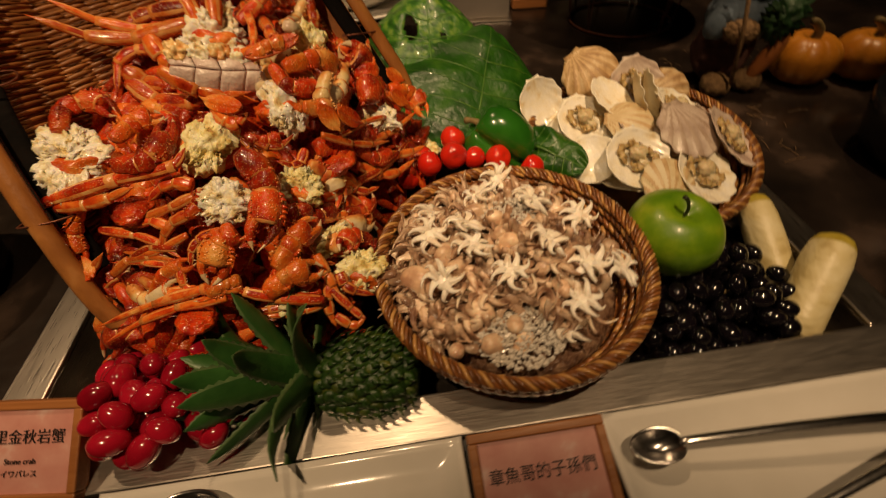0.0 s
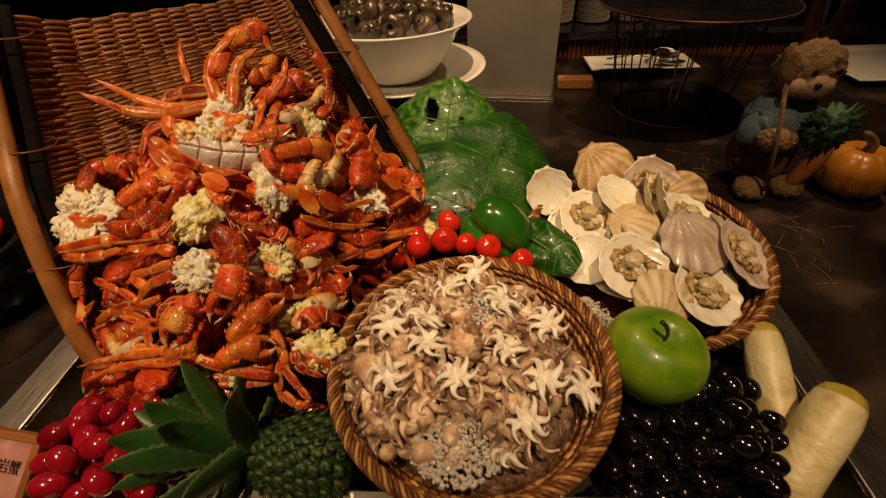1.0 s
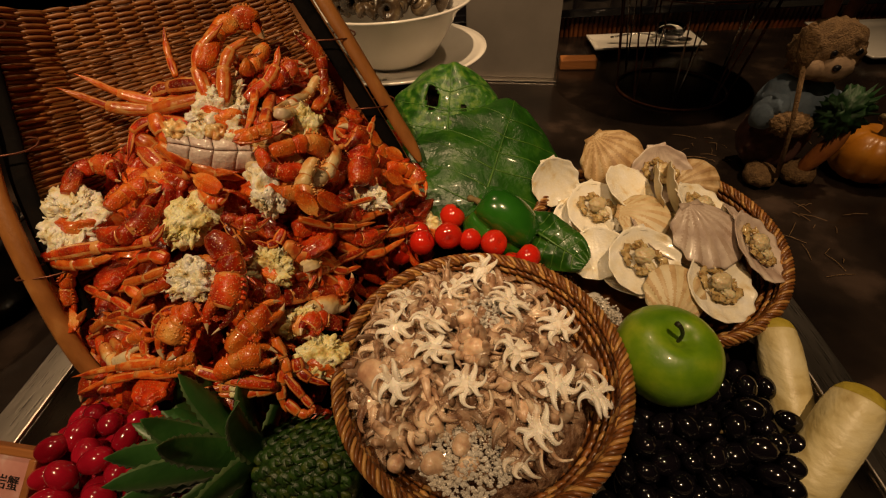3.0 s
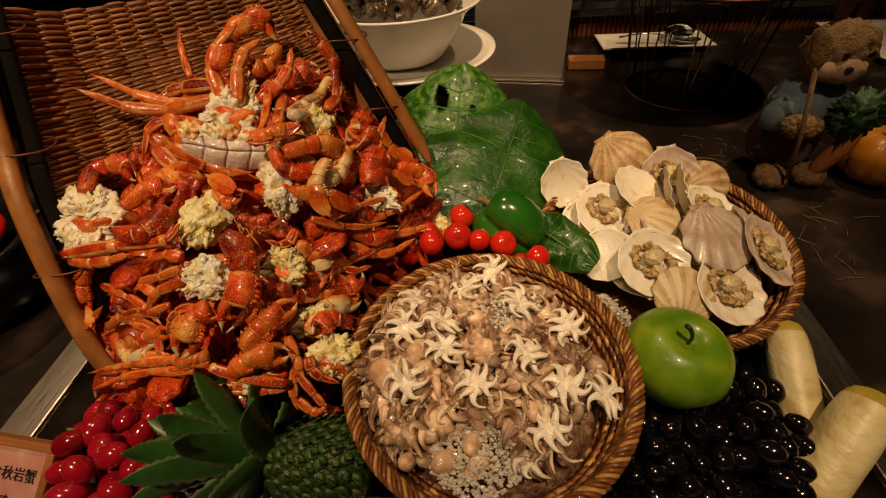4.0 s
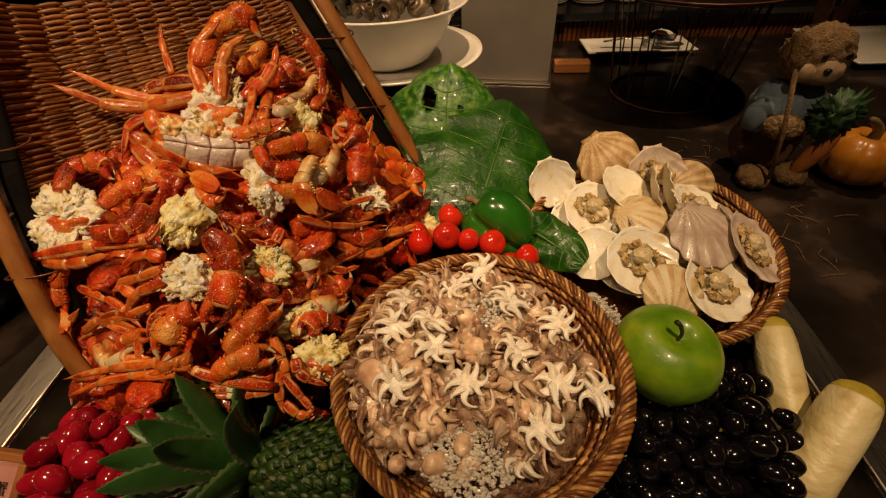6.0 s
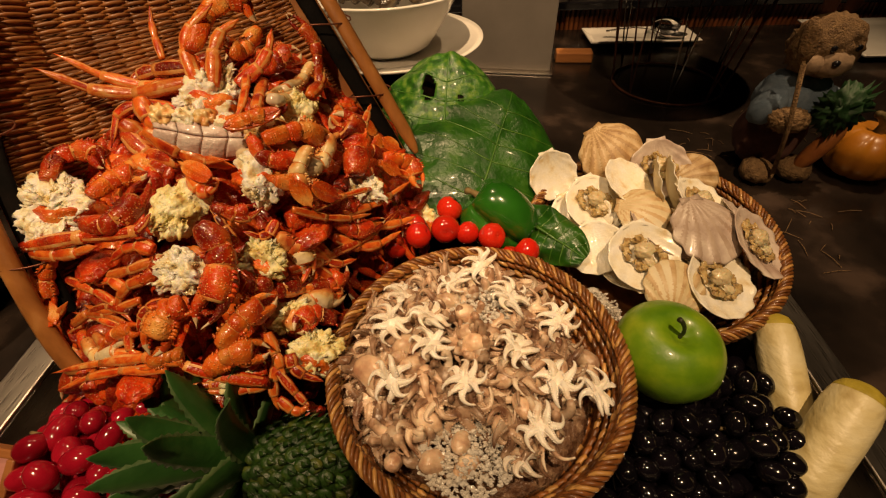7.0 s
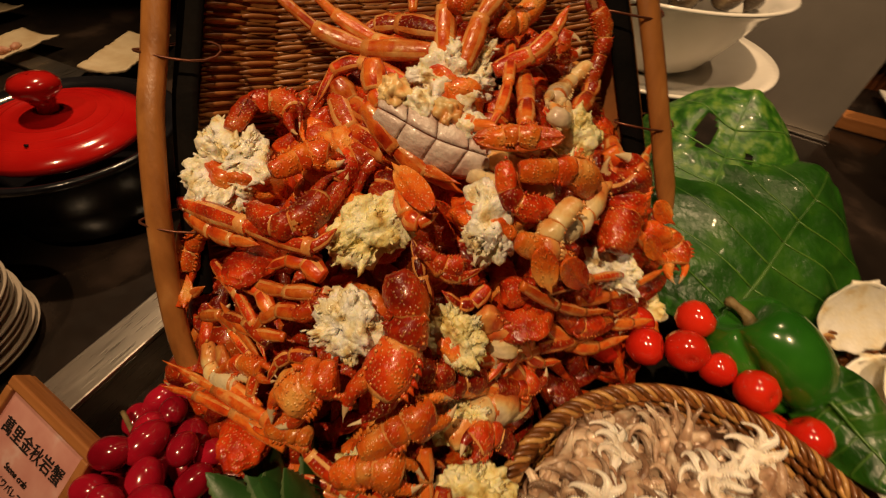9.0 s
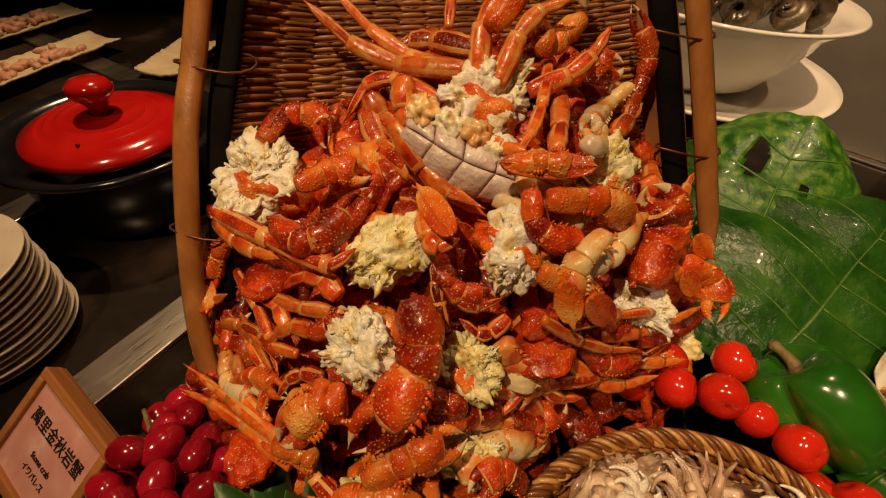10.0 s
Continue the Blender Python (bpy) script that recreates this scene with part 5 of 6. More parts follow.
def bunch(label, meshes, inside, low, high, n, gap, seed, stalk):
    r = random.Random(seed)
    ob = thing("grape_bunch", label, "grapes")
    got = []
    tries = 0
    while len(got) < n and tries < 20000:
        tries += 1
        p = Vector((r.uniform(-0.5, 0.5), r.uniform(-0.5, 0.5), r.random()))
        q = inside(p)
        if q is None:
            continue
        if all((q - g).length > gap for g in got):
            got.append(q)
    for i, q in enumerate(got):
        part("grape", meshes[i % 3], None, ob, m=pose(*q, r.uniform(40, 130), r.uniform(-40, 40), r.uniform(0, 360)) @ Matrix.Scale(r.uniform(0.88, 1.12), 4))
    part("stalk", tube(bmesh.new(), spline(stalk, 20), 0.0018, 6), M["stem"], ob)
    return ob


def black_spot(p):
    x, y = 0.24 + 0.235 * p.x, 0.265 + 0.150 * p.y
    if (x - 0.037) ** 2 + (y - 0.288) ** 2 < 0.139 ** 2 or x > 0.318 - 0.25 * max(0, 0.25 - y) or x - 0.31 > (y - 0.22) * 0.9:
        return None
    top = 0.915 - 0.9 * (y - 0.26) ** 2 * 4 - (0.02 if y > 0.3 else 0)
    return Vector((x, y, 0.870 + (top - 0.870) * p.z))


def red_spot(p):
    x, y = -0.295 + 0.175 * p.x, 0.215 + 0.105 * p.y
    if x < -0.332 and y < 0.236:
        return None
    d = ((x + 0.290) / 0.088) ** 2 + ((y - 0.215) / 0.062) ** 2
    if d > 1:
        return None
    low = 0.920 if y < 0.20 else 0.875
    return Vector((x, y, low + (0.955 - low) * (1 - 0.55 * d) * p.z))


bunch("bunch of shiny black grapes lying in the pan", GRAPE, black_spot, 0.87, 0.91, 120, 0.0165, 3, [(0.20, 0.28, 0.90), (0.25, 0.25, 0.905), (0.30, 0.27, 0.90)])
bunch("bunch of glossy crimson grapes hanging over the pan's rim", RED, red_spot, 0.88, 0.95, 75, 0.0180, 4, [(-0.36, 0.235, 0.92), (-0.31, 0.22, 0.94), (-0.26, 0.20, 0.925)])


def daikon(a, b, r, label):
    a, b = Vector(a), Vector(b)
    ob = thing("white_radish", label, "radish", "white radishes", Matrix.Translation(a))
    d = b - a
    prof = [(0.10, -0.006), (0.45, -0.0045), (0.72, -0.001), (0.92, 0.008), (1.0, 0.022), (1.02, 0.05), (0.99, 0.09), (0.93, d.length - 0.012), (0.75, d.length - 0.003), (0.02, d.length)]
    fine = []
    for p, q in zip(prof, prof[1:]):
        for k in range(4):
            fine.append((r * (p[0] + (q[0] - p[0]) * k / 4), p[1] + (q[1] - p[1]) * k / 4))
    fine.append((r * prof[-1][0], prof[-1][1]))
    bm = lathe(bmesh.new(), fine, 36, 0.05)
    turn = d.to_track_quat("Z", "Y").to_matrix().to_4x4()
    bm.transform(turn)
    part("root", bm, M["daikon"], ob)
    bm = lathe(bmesh.new(), [(r * p, z - 0.0008) for p, z in ((0.02, -0.0064), (0.10, -0.006), (0.45, -0.0045), (0.72, -0.001), (0.86, 0.0045), (0.90, 0.0075))], 36, 0.05)
    bm.transform(turn)
    part("cut_end", bm, M["daikon_top"], ob, "yellowish cut end")


daikon((0.342, 0.354, 0.924), (0.331, 0.243, 0.874), 0.0190, "thick white radish leaning on the pan's rim")
daikon((0.366, 0.268, 0.938), (0.300, 0.202, 0.882), 0.0215, "stout white radish with a yellowish cut end")


def pepper():
    for c, way, s, lab in (((0.070, 0.480, 0.964), (-0.78, 0.28, 0.56), 1.12, "large dark green bell pepper with a woody stalk"),):
        turn = Vector(way).to_track_quat("Z", "Y").to_matrix().to_4x4()
        ob = thing("green_pepper", lab, "pepper", "green peppers", Matrix.Translation(c) @ turn @ pose(0, 0, 0, 0, 0, 70) @ Matrix.Scale(s, 4))
        bm = bmesh.new()

        def skin(u, v):
            a = 2 * math.pi * u
            t = math.pi * v
            lobes = 1 + (0.42 * abs(math.cos(1.5 * a)) ** 0.7 - 0.30) * math.sin(t) ** 0.7
            r = 0.037 * math.sin(t) ** 0.55 * lobes * (1 - 0.12 * v)
            z = 0.039 * math.cos(t) - 0.013 * math.exp(-(r / 0.014) ** 2) * (1 if v < 0.5 else -1)
            return Vector((math.cos(a) * r, math.sin(a) * r, z))
        grid(bm, skin, 60, 30)
        bmesh.ops.remove_doubles(bm, verts=bm.verts, dist=1e-5)
        part("skin", bm, M["pepper"], ob)
        part("stalk", tube(bmesh.new(), spline([(0, 0, 0.022), (0.001, 0.002, 0.030), (-0.004, 0.004, 0.037), (-0.012, 0.006, 0.042)], 12), [0.0055 - 0.0003 * k for k in range(9)] + [0.003, 0.0034, 0.004, 0.0042], 8), M["stem"], ob)


pepper()

bm = bmesh.new()
prof = [(0.0003, -0.0128), (0.007, -0.0112), (0.0120, -0.0060), (0.0136, 0.0), (0.0124, 0.0062), (0.0080, 0.0108), (0.0035, 0.0112), (0.0003, 0.0102)]
lathe(bm, prof, 28, 0.03)
TOM = mesh_of("skin", bm, M["tomato"])
bm = bmesh.new()
for k in range(5):
    a = k * 1.257
    tube(bm, spline([(0, 0, 0.0108), (math.cos(a) * 0.005, math.sin(a) * 0.005, 0.0122), (math.cos(a) * 0.010, math.sin(a) * 0.010, 0.0105)], 6), [0.0013, 0.0014, 0.0015, 0.0013, 0.001, 0.0006, 0.0002], 5, 0.5)
CALYX = mesh_of("calyx", bm, M["grass"])
for i, (x, y, z, s) in enumerate(((-0.024, 0.436, 0.972, 1.10), (0.006, 0.447, 0.972, 1.2), (0.031, 0.446, 0.966, 1.0), (0.058, 0.440, 0.966, 1.15), (0.096, 0.424, 0.958, 1.1), (0.010, 0.480, 0.974, 1.15), (-0.050, 0.432, 0.958, 1.0), (-0.030, 0.462, 0.965, 1.0), (0.080, 0.428, 0.945, 1.0))):
    ob = thing("tomato", "shiny red cherry tomato", "tomato", "cherry tomatoes beside the basket", pose(x, y, z, 50 * math.sin(i * 2), 60 * math.cos(i * 3), i * 50) @ Matrix.Scale(s, 4))
    part("skin", TOM, None, ob)
    if i in (2, 5, 7):
        part("calyx", CALYX, None, ob)


def big_leaf(label, base, tip, width, normal, mat, holes=(), wave=0.006, cuts=6, seed=0.0, stem=True):
    """A broad lobed leaf: blade with torn margin, raised pale midrib and side veins."""
    base, tip, normal = Vector(base), Vector(tip), Vector(normal).normalized()
    ax = tip - base
    ln = ax.length
    ax.normalize()
    side = ax.cross(normal).normalized()
    normal = side.cross(ax)
    ob = thing("leaf", label, "leaf", "large green leaves")

    def place(s, v):
        """s from -1 to 1 across, v from base to tip."""
        out = math.sin(math.pi * min(1, max(0, 0.10 + 0.88 * v)) ** 0.9) ** 0.40
        edge = 1 + 0.16 * (abs((v * cuts * 0.8 + seed + 0.2 * s) % 1 - 0.5) - 0.25) * abs(s) ** 2 + 0.05 * noise.noise((v * 7, s * 2, seed)) * abs(s)
        h = wave * (1.2 * math.cos(v * cuts * 6.28 * 0.9 + 2.2 * abs(s)) * abs(s) + 2.2 * noise.noise((v * 3, s * 2, seed + 3))) - 0.22 * width * s * s * 0.5 - 0.10 * ln * (v - 0.5) ** 2
        back = -0.16 * ln * abs(s) * (1 - v) * 0.6 + 0.10 * ln * abs(s) * 0
        return base + ax * (ln * v + back) + side * (s * width * 0.5 * out * edge) + normal * h
    bm = bmesh.new()
    vs = grid(bm, lambda u, v: place(2 * u - 1, v), 44, 44)
    doomed = []
    for hs, hv, hw, hl in holes:
        for f in bm.faces:
            c = f.calc_center_median() - base
            v, s = c.dot(ax) / ln, c.dot(side) / (width * 0.5)
            if ((s - hs) / hw) ** 2 + ((v - hv) / hl) ** 2 < 1:
                doomed.append(f)
    bmesh.ops.delete(bm, geom=list(set(doomed)), context="FACES")
    part("blade", thicken(bm, 0.0009), mat, ob)
    pts = [place(0, k / 24) + normal * 0.0001 for k in range(25)]
    rib = M["vein"] if mat == M["leaf_pale"] else M["vein_dark"]
    part("midrib", tube(bmesh.new(), pts, [0.0024 * (1 - 0.8 * k / 24) for k in range(25)], 6), rib, ob)
    for k in range(1, 7):
        for s in (-1, 1):
            v0 = k / 7.5
            pts = [place(s * u / 10 * 0.92, min(0.98, v0 + 0.12 * u / 10)) - normal * 0.0001 for u in range(11)]
            part("vein", tube(bmesh.new(), pts, [0.0012 * (1 - 0.5 * u / 10) for u in range(11)], 5), rib, ob)
    return ob


big_leaf("large mottled green leaf with holes eaten in it", (-0.006, 0.520, 0.935), (0.010, 0.704, 1.080), 0.205, (0.05, -0.72, 0.68), M["leaf_pale"], [(-0.24, 0.76, 0.085, 0.085), (0.20, 0.70, 0.045, 0.032)], 0.0040, 5, 1.0)
big_leaf("broad glossy dark green leaf leaning over the counter", (0.040, 0.490, 0.955), (0.100, 0.672, 1.034), 0.228, (0.20, -0.62, 0.74), M["leaf"], (), 0.0042, 4, 4.0)
big_leaf("dark green leaf tucked behind the scoop's corner", (-0.035, 0.520, 0.960), (-0.125, 0.625, 1.052), 0.085, (0.3, -0.6, 0.7), M["leaf_pale"], (), 0.003, 3, 7.0)
big_leaf("small folded glossy green leaf beside the scallops", (0.098, 0.472, 0.965), (0.160, 0.418, 0.952), 0.060, (-0.35, -0.5, 0.8), M["leaf"], (), 0.004, 2, 5.0)


def pineapple():
    ob = thing("pineapple", "small green pineapple lying on its side with a spiky crown", "pineapple", m=pose(-0.150, 0.216, 0.912, 0, 0, -4))
    bm = bmesh.new()
    prof = [(0.001, -0.002), (0.022, 0.0), (0.031, 0.010), (0.036, 0.028), (0.036, 0.050), (0.031, 0.072), (0.020, 0.084), (0.001, 0.088)]
    lathe(bm, prof, 32)
    turn = Matrix.Rotation(radians(90), 4, "Y")
    bm.transform(turn)
    part("core", bm, M["pine_eye"], ob)
    # the eyes of the skin, each a raised scale with a dry tip
    bm = ball(bmesh.new(), at(0, 0, 0, 0.0066, 0.0060, 0.0026), 2, 0.25, 2)
    tube(bm, [Vector((0, 0, 0.001)), Vector((-0.003, 0, 0.0052)), Vector((-0.008, 0, 0.0072))], [0.0034, 0.0020, 0.0002], 5, 0.4)
    eye = mesh_of("eye", bm, M["pine_eye"])
    for ring in range(9):
        z = 0.004 + ring * 0.0092
        r = float(np.interp(z, [p[1] for p in prof], [p[0] for p in prof]))
        n = max(6, int(2 * math.pi * r / 0.0118))
        for i in range(n):
            a = 2 * math.pi * (i + 0.5 * (ring % 2)) / n
            m = turn @ pose(math.cos(a) * r, math.sin(a) * r, z) @ Matrix.Rotation(a, 4, "Z") @ Matrix.Rotation(radians(90), 4, "Y")
            part("eye", eye, None, ob, m=m)
    rr = random.Random(8)

    def blade(length, width, bend, m):
        b = bmesh.new()
        path = spline([(0, 0, 0), (length * 0.45, 0, bend * 0.10), (length * 0.8, 0, bend * 0.5), (length, 0, bend)], 26)
        rows = []
        for k, c in enumerate(path):
            u = k / 26
            w = width * (0.80 + 0.35 * u) * (1 - u ** 1.9) * 0.5 + 0.0002
            tooth = 1 + 0.22 * (k % 2)
            rows.append([b.verts.new(c + Vector((0, s * w * (tooth if abs(s) == 1 else 1), w * 0.5 * s * s))) for s in (-1, -0.86, 0, 0.86, 1)])
        for p, q in zip(rows, rows[1:]):
            for i in range(4):
                f = b.faces.new((p[i], q[i], q[i + 1], p[i + 1]))
                f.material_index = 1 if i in (0, 3) else 0
        part("crown_leaf", thicken(b, 0.0009), [M["pine_leaf"], M["pine_edge"]], ob, m=m)
    for k in range(46):
        u = k / 45
        a = k * 2.39996
        tilt = 12 + 72 * (1 - u) + rr.uniform(-8, 8)
        ln = 0.050 + 0.062 * math.sin(math.pi * (0.25 + 0.6 * u)) + rr.uniform(-0.008, 0.010)
        m = pose(0.004 - 0.030 * u, 0, 0.012) @ Matrix.Rotation(a, 4, "X") @ Matrix.Rotation(radians(180 + tilt), 4, "Y")
        blade(ln * 0.92, 0.0285, rr.uniform(-0.036, 0.022), m)


pineapple()

# ---- name cards ----


def words(name, text, height, mat, parent, m):
    cu = bpy.data.curves.new(name, "FONT")
    cu.body, cu.size, cu.align_x, cu.align_y, cu.extrude = text, height, "CENTER", "CENTER", 0.0002
    tmp = new(name, cu)
    bpy.context.view_layer.update()
    me = bpy.data.meshes.new_from_object(tmp.evaluated_get(bpy.context.evaluated_depsgraph_get()))
    me.materials.clear()
    me.materials.append(mat)
    bpy.data.objects.remove(tmp)
    return part(name, me, None, parent, m=m)


def name_card(label, m, w, h, text, small):
    ob = thing("name_card", label, "sign", "wooden name cards", m)
    e = 0.007
    for x0, x1, y0, y1 in ((-w / 2, w / 2, h / 2 - e, h / 2), (-w / 2, w / 2, -h / 2, -h / 2 + e), (-w / 2, -w / 2 + e, -h / 2 + e, h / 2 - e), (w / 2 - e, w / 2, -h / 2 + e, h / 2 - e)):
        part("frame", box(bmesh.new(), x0, x1, y0, y1, -0.008, 0.0035, 0.0012), M["sign_wood"], ob, smooth=False)
    part("card", box(bmesh.new(), -w / 2 + e, w / 2 - e, -h / 2 + e, h / 2 - e, -0.006, 0.0), M["sign_paper"], ob, smooth=False)
    part("back", box(bmesh.new(), -w / 2 + 0.001, w / 2 - 0.001, -h / 2 + 0.001, h / 2 - 0.001, -0.0105, -0.0082), M["sign_wood"], ob, smooth=False)
    words("writing", text, 0.0115, M["ink"], ob, pose(0, h * 0.13, 0.0006))
    words("writing", small[0], 0.0058, M["ink"], ob, pose(0, -h * 0.10, 0.0006))
    words("writing", small[1], 0.0058, M["ink"], ob, pose(0, -h * 0.22, 0.0006))
    return ob


CARD_LEFT = pose(-0.377, 0.182, 0.931, 34, 0, -7)
name_card("orange wooden frame with a pink crab card", CARD_LEFT, 0.096, 0.076, "萬里金秋岩蟹", ("Stone crab", "イワバレス"))
name_card("orange wooden frame with a pink octopus card", pose(0.018, 0.098, 0.921, 20, 0, 0), 0.104, 0.086, "章魚哥的子孫們", ("Octopus", "タコ"))

# ---- serving plates in front of the pan ----


def oblong_plate(label, x0, x1, y0, y1, z, m=None, group="white oblong plates"):
    ob = thing("oblong_plate", label, "plate", group, m)
    bm = bmesh.new()

    def dish(u, v):
        x, y = x0 + (x1 - x0) * u, y0 + (y1 - y0) * v
        e = min(u * (x1 - x0), (1 - u) * (x1 - x0), v * (y1 - y0), (1 - v) * (y1 - y0))
        return Vector((x, y, z + 0.010 * max(0, 1 - e / 0.022) ** 1.5))
    grid(bm, dish, 60, 24)
    part("dish", thicken(bm, -0.004), M["plate"], ob)
    return ob


oblong_plate("white oblong porcelain plate with a serving spoon on it", -0.312, -0.036, 0.010, 0.146, 0.905)
oblong_plate("white oblong porcelain plate with serving tongs on it", 0.074, 0.345, 0.010, 0.146, 0.905)


def spoon(label, bowl, end, r):
    bowl, end = Vector(bowl), Vector(end)
    ob = thing("serving_spoon", label, "spoon", "steel serving spoons", Matrix.Translation(bowl))
    d = end - bowl
    yaw = math.atan2(d.y, d.x)
    bm = bmesh.new()

    def scoopy(u, v):
        s = 2 * u - 1
        t = 2 * v - 1
        w = math.sqrt(max(0, 1 - t * t)) * (1 + 0.12 * t)
        return Vector((t * r * 1.55, s * w * r, 0.010 * ((s * w) ** 2 + t * t) - 0.006))
    grid(bm, scoopy, 16, 24)
    bmesh.ops.remove_doubles(bm, verts=bm.verts, dist=1e-5)
    thicken(bm, 0.0012)
    part("bowl", bm, M["chrome"], ob, m=pose(0, 0, 0, 0, 0, math.degrees(yaw)))
    c = Vector((math.cos(yaw), math.sin(yaw), 0))
    path = spline([c * r * 1.4 + Vector((0, 0, 0.003)), c * r * 1.9 + Vector((0, 0, 0.010)), d * 0.6 + Vector((0, 0, 0.012)), d], 20)
    part("handle", tube(bmesh.new(), path, [0.0026 + 0.0030 * (k / 20) ** 2 for k in range(21)], 8, 0.35, side=(0, 0, 1)), M["chrome"], ob)


spoon("polished steel serving spoon resting on a white plate", (0.105, 0.112, 0.925), (0.330, 0.098, 0.934), 0.0135)
spoon("steel serving spoon lying on a white plate", (-0.235, 0.118, 0.922), (-0.06, 0.06, 0.930), 0.017)
spoon("second steel serving spoon across the plate", (0.160, 0.052, 0.921), (0.330, 0.092, 0.936), 0.013)

# ---- casserole and plates at the pan's end ----


def casserole():
    ob = thing("casserole", "small black casserole with a glossy red lid", "pot", m=pose(-0.612, 0.404, 0.8985))
    bm = lathe(bmesh.new(), [(0.001, 0.0), (0.070, 0.0), (0.083, 0.012), (0.091, 0.045), (0.096, 0.082), (0.108, 0.090), (0.112, 0.096), (0.108, 0.099), (0.098, 0.094), (0.090, 0.088), (0.080, 0.02), (0.001, 0.012)], 64)
    part("pot", bm, M["black"], ob)
    bm = lathe(bmesh.new(), [(0.001, 0.088), (0.088, 0.088), (0.0945, 0.094), (0.092, 0.099), (0.080, 0.1035), (0.0735, 0.1062), (0.0712, 0.1062), (0.069, 0.1046), (0.0612, 0.1092), (0.0588, 0.1092), (0.0565, 0.1075), (0.0475, 0.1118), (0.0452, 0.1118), (0.043, 0.1100), (0.028, 0.1130), (0.014, 0.1140), (0.001, 0.1142)], 64)
    lid = part("lid", bm, M["red_glaze"], ob, "glossy red lid with raised rings", m=Matrix.Diagonal((0.86, 0.86, 1, 1)))
    bm = lathe(bmesh.new(), [(0.012, 0.113), (0.0105, 0.120), (0.016, 0.128), (0.0235, 0.134), (0.025, 0.140), (0.020, 0.146), (0.010, 0.149), (0.001, 0.1495)], 36)
    part("knob", bm, M["red_glaze"], lid)
    bm = lathe(bmesh.new(), [(0.0022, 0.0), (0.0022, 0.0012), (0.0003, 0.0012)], 12)
    part("vent", bm, M["black"], lid, m=pose(0.036, -0.052, 0.1076))


casserole()
bm = lathe(bmesh.new(), [(0.001, 0.0), (0.034, 0.0), (0.036, 0.003), (0.060, 0.0058), (0.0665, 0.0085), (0.0670, 0.0100), (0.0655, 0.0102), (0.058, 0.0078), (0.034, 0.0052), (0.001, 0.0050)], 56)
SAUCER = mesh_of("dish", bm, M["cream_plate"])
for k in range(13):
    ob = thing("saucer", "cream stoneware saucer in a stack on the counter", "plate", "stack of saucers", pose(-0.542 + 0.001 * math.sin(k * 2.1), 0.210 + 0.001 * math.cos(k * 1.7), 0.9025 + k * 0.0066))
    part("dish", SAUCER, None, ob)

# second pan far along the counter
pan2 = thing("steel_pan", "second stainless steel pan further along the counter", "pan")
for x0, x1, y0, y1 in ((-1.56, -0.72, 0.15, 0.19), (-0.72, -0.68, 0.15, 0.60), (-1.60, -1.56, 0.15, 0.60), (-1.56, -0.72, 0.56, 0.60)):
    part("rim", box(bmesh.new(), x0, x1, y0, y1, 0.9005, 0.906, 0.0015), M["steel_side"], pan2, smooth=False)

# long white plates with filled rolls, beyond the casserole
for a, b, seed in (((-1.02, 0.405, 0.915), (-1.06, 0.640, 0.915), 1), ((-1.21, 0.46, 0.915), (-1.25, 0.70, 0.915), 2), ((-0.86, 0.60, 0.913), (-0.92, 0.74, 0.913), 3)):
    a, b = Vector(a), Vector(b)
    ob = thing("food_roll", "pale rice-paper roll with pink filling", "food roll", "rolls on the counter", Matrix.Translation(a))
    d = b - a
    side = Vector((d.y, -d.x, 0)).normalized() * 0.038
    bm = bmesh.new()
    grid(bm, lambda u, v: d * v + side * (2 * u - 1) * (1 + 0.1 * noise.noise((u * 3, v * 6, seed))) + Vector((0, 0, 0.006 * (2 * u - 1) ** 2 + 0.003 * noise.noise((u * 8, v * 20, seed)))), 14, 40)
    part("wrapper", thicken(bm, 0.003), M["bread"], ob)
    if seed < 3:
        r = random.Random(seed)
        bm = bmesh.new()
        for k in range(46):
            u = r.random()
            ball(bm, at(*(d * (0.02 + 0.72 * u) + side * r.uniform(-0.7, 0.7) + Vector((0, 0, 0.008))), 0.011, 0.006, 0.006, r.uniform(0, 90), 0, r.uniform(0, 360)), 2, 0.3, 2, k)
        part("filling", bm, M["shrimp"], ob, "pink shrimp filling")["kind"] = "stuff"

# ---- snail bowl on its plate and stand ----
ob = thing("display_stand", "round black display stand behind the leaves", "stand", m=pose(-0.100, 0.895, 0.9))
part("base", lathe(bmesh.new(), [(0.001, 0.0005), (0.10, 0.0005), (0.10, 0.012), (0.055, 0.02), (0.05, 0.10), (0.09, 0.116), (0.001, 0.118)], 48), M["black"], ob)
ob = thing("charger_plate", "wide white porcelain plate with a raised rim under a bowl", "plate", m=pose(-0.100, 0.895, 1.019))
part("dish", lathe(bmesh.new(), [(0.001, 0.0), (0.10, 0.0), (0.112, 0.003), (0.160, 0.014), (0.168, 0.018), (0.167, 0.021), (0.155, 0.0175), (0.118, 0.008), (0.105, 0.005), (0.001, 0.005)], 72), M["plate"], ob)
bowl = thing("serving_bowl", "large cream-white porcelain bowl full of dark snails", "bowl", m=pose(-0.100, 0.880, 1.0245))
part("bowl", lathe(bmesh.new(), [(0.001, 0.0), (0.060, 0.0), (0.078, 0.012), (0.100, 0.045), (0.122, 0.083), (0.140, 0.094), (0.143, 0.097), (0.140, 0.099), (0.120, 0.089), (0.096, 0.05), (0.07, 0.015), (0.001, 0.008)], 72), M["plate"], bowl)


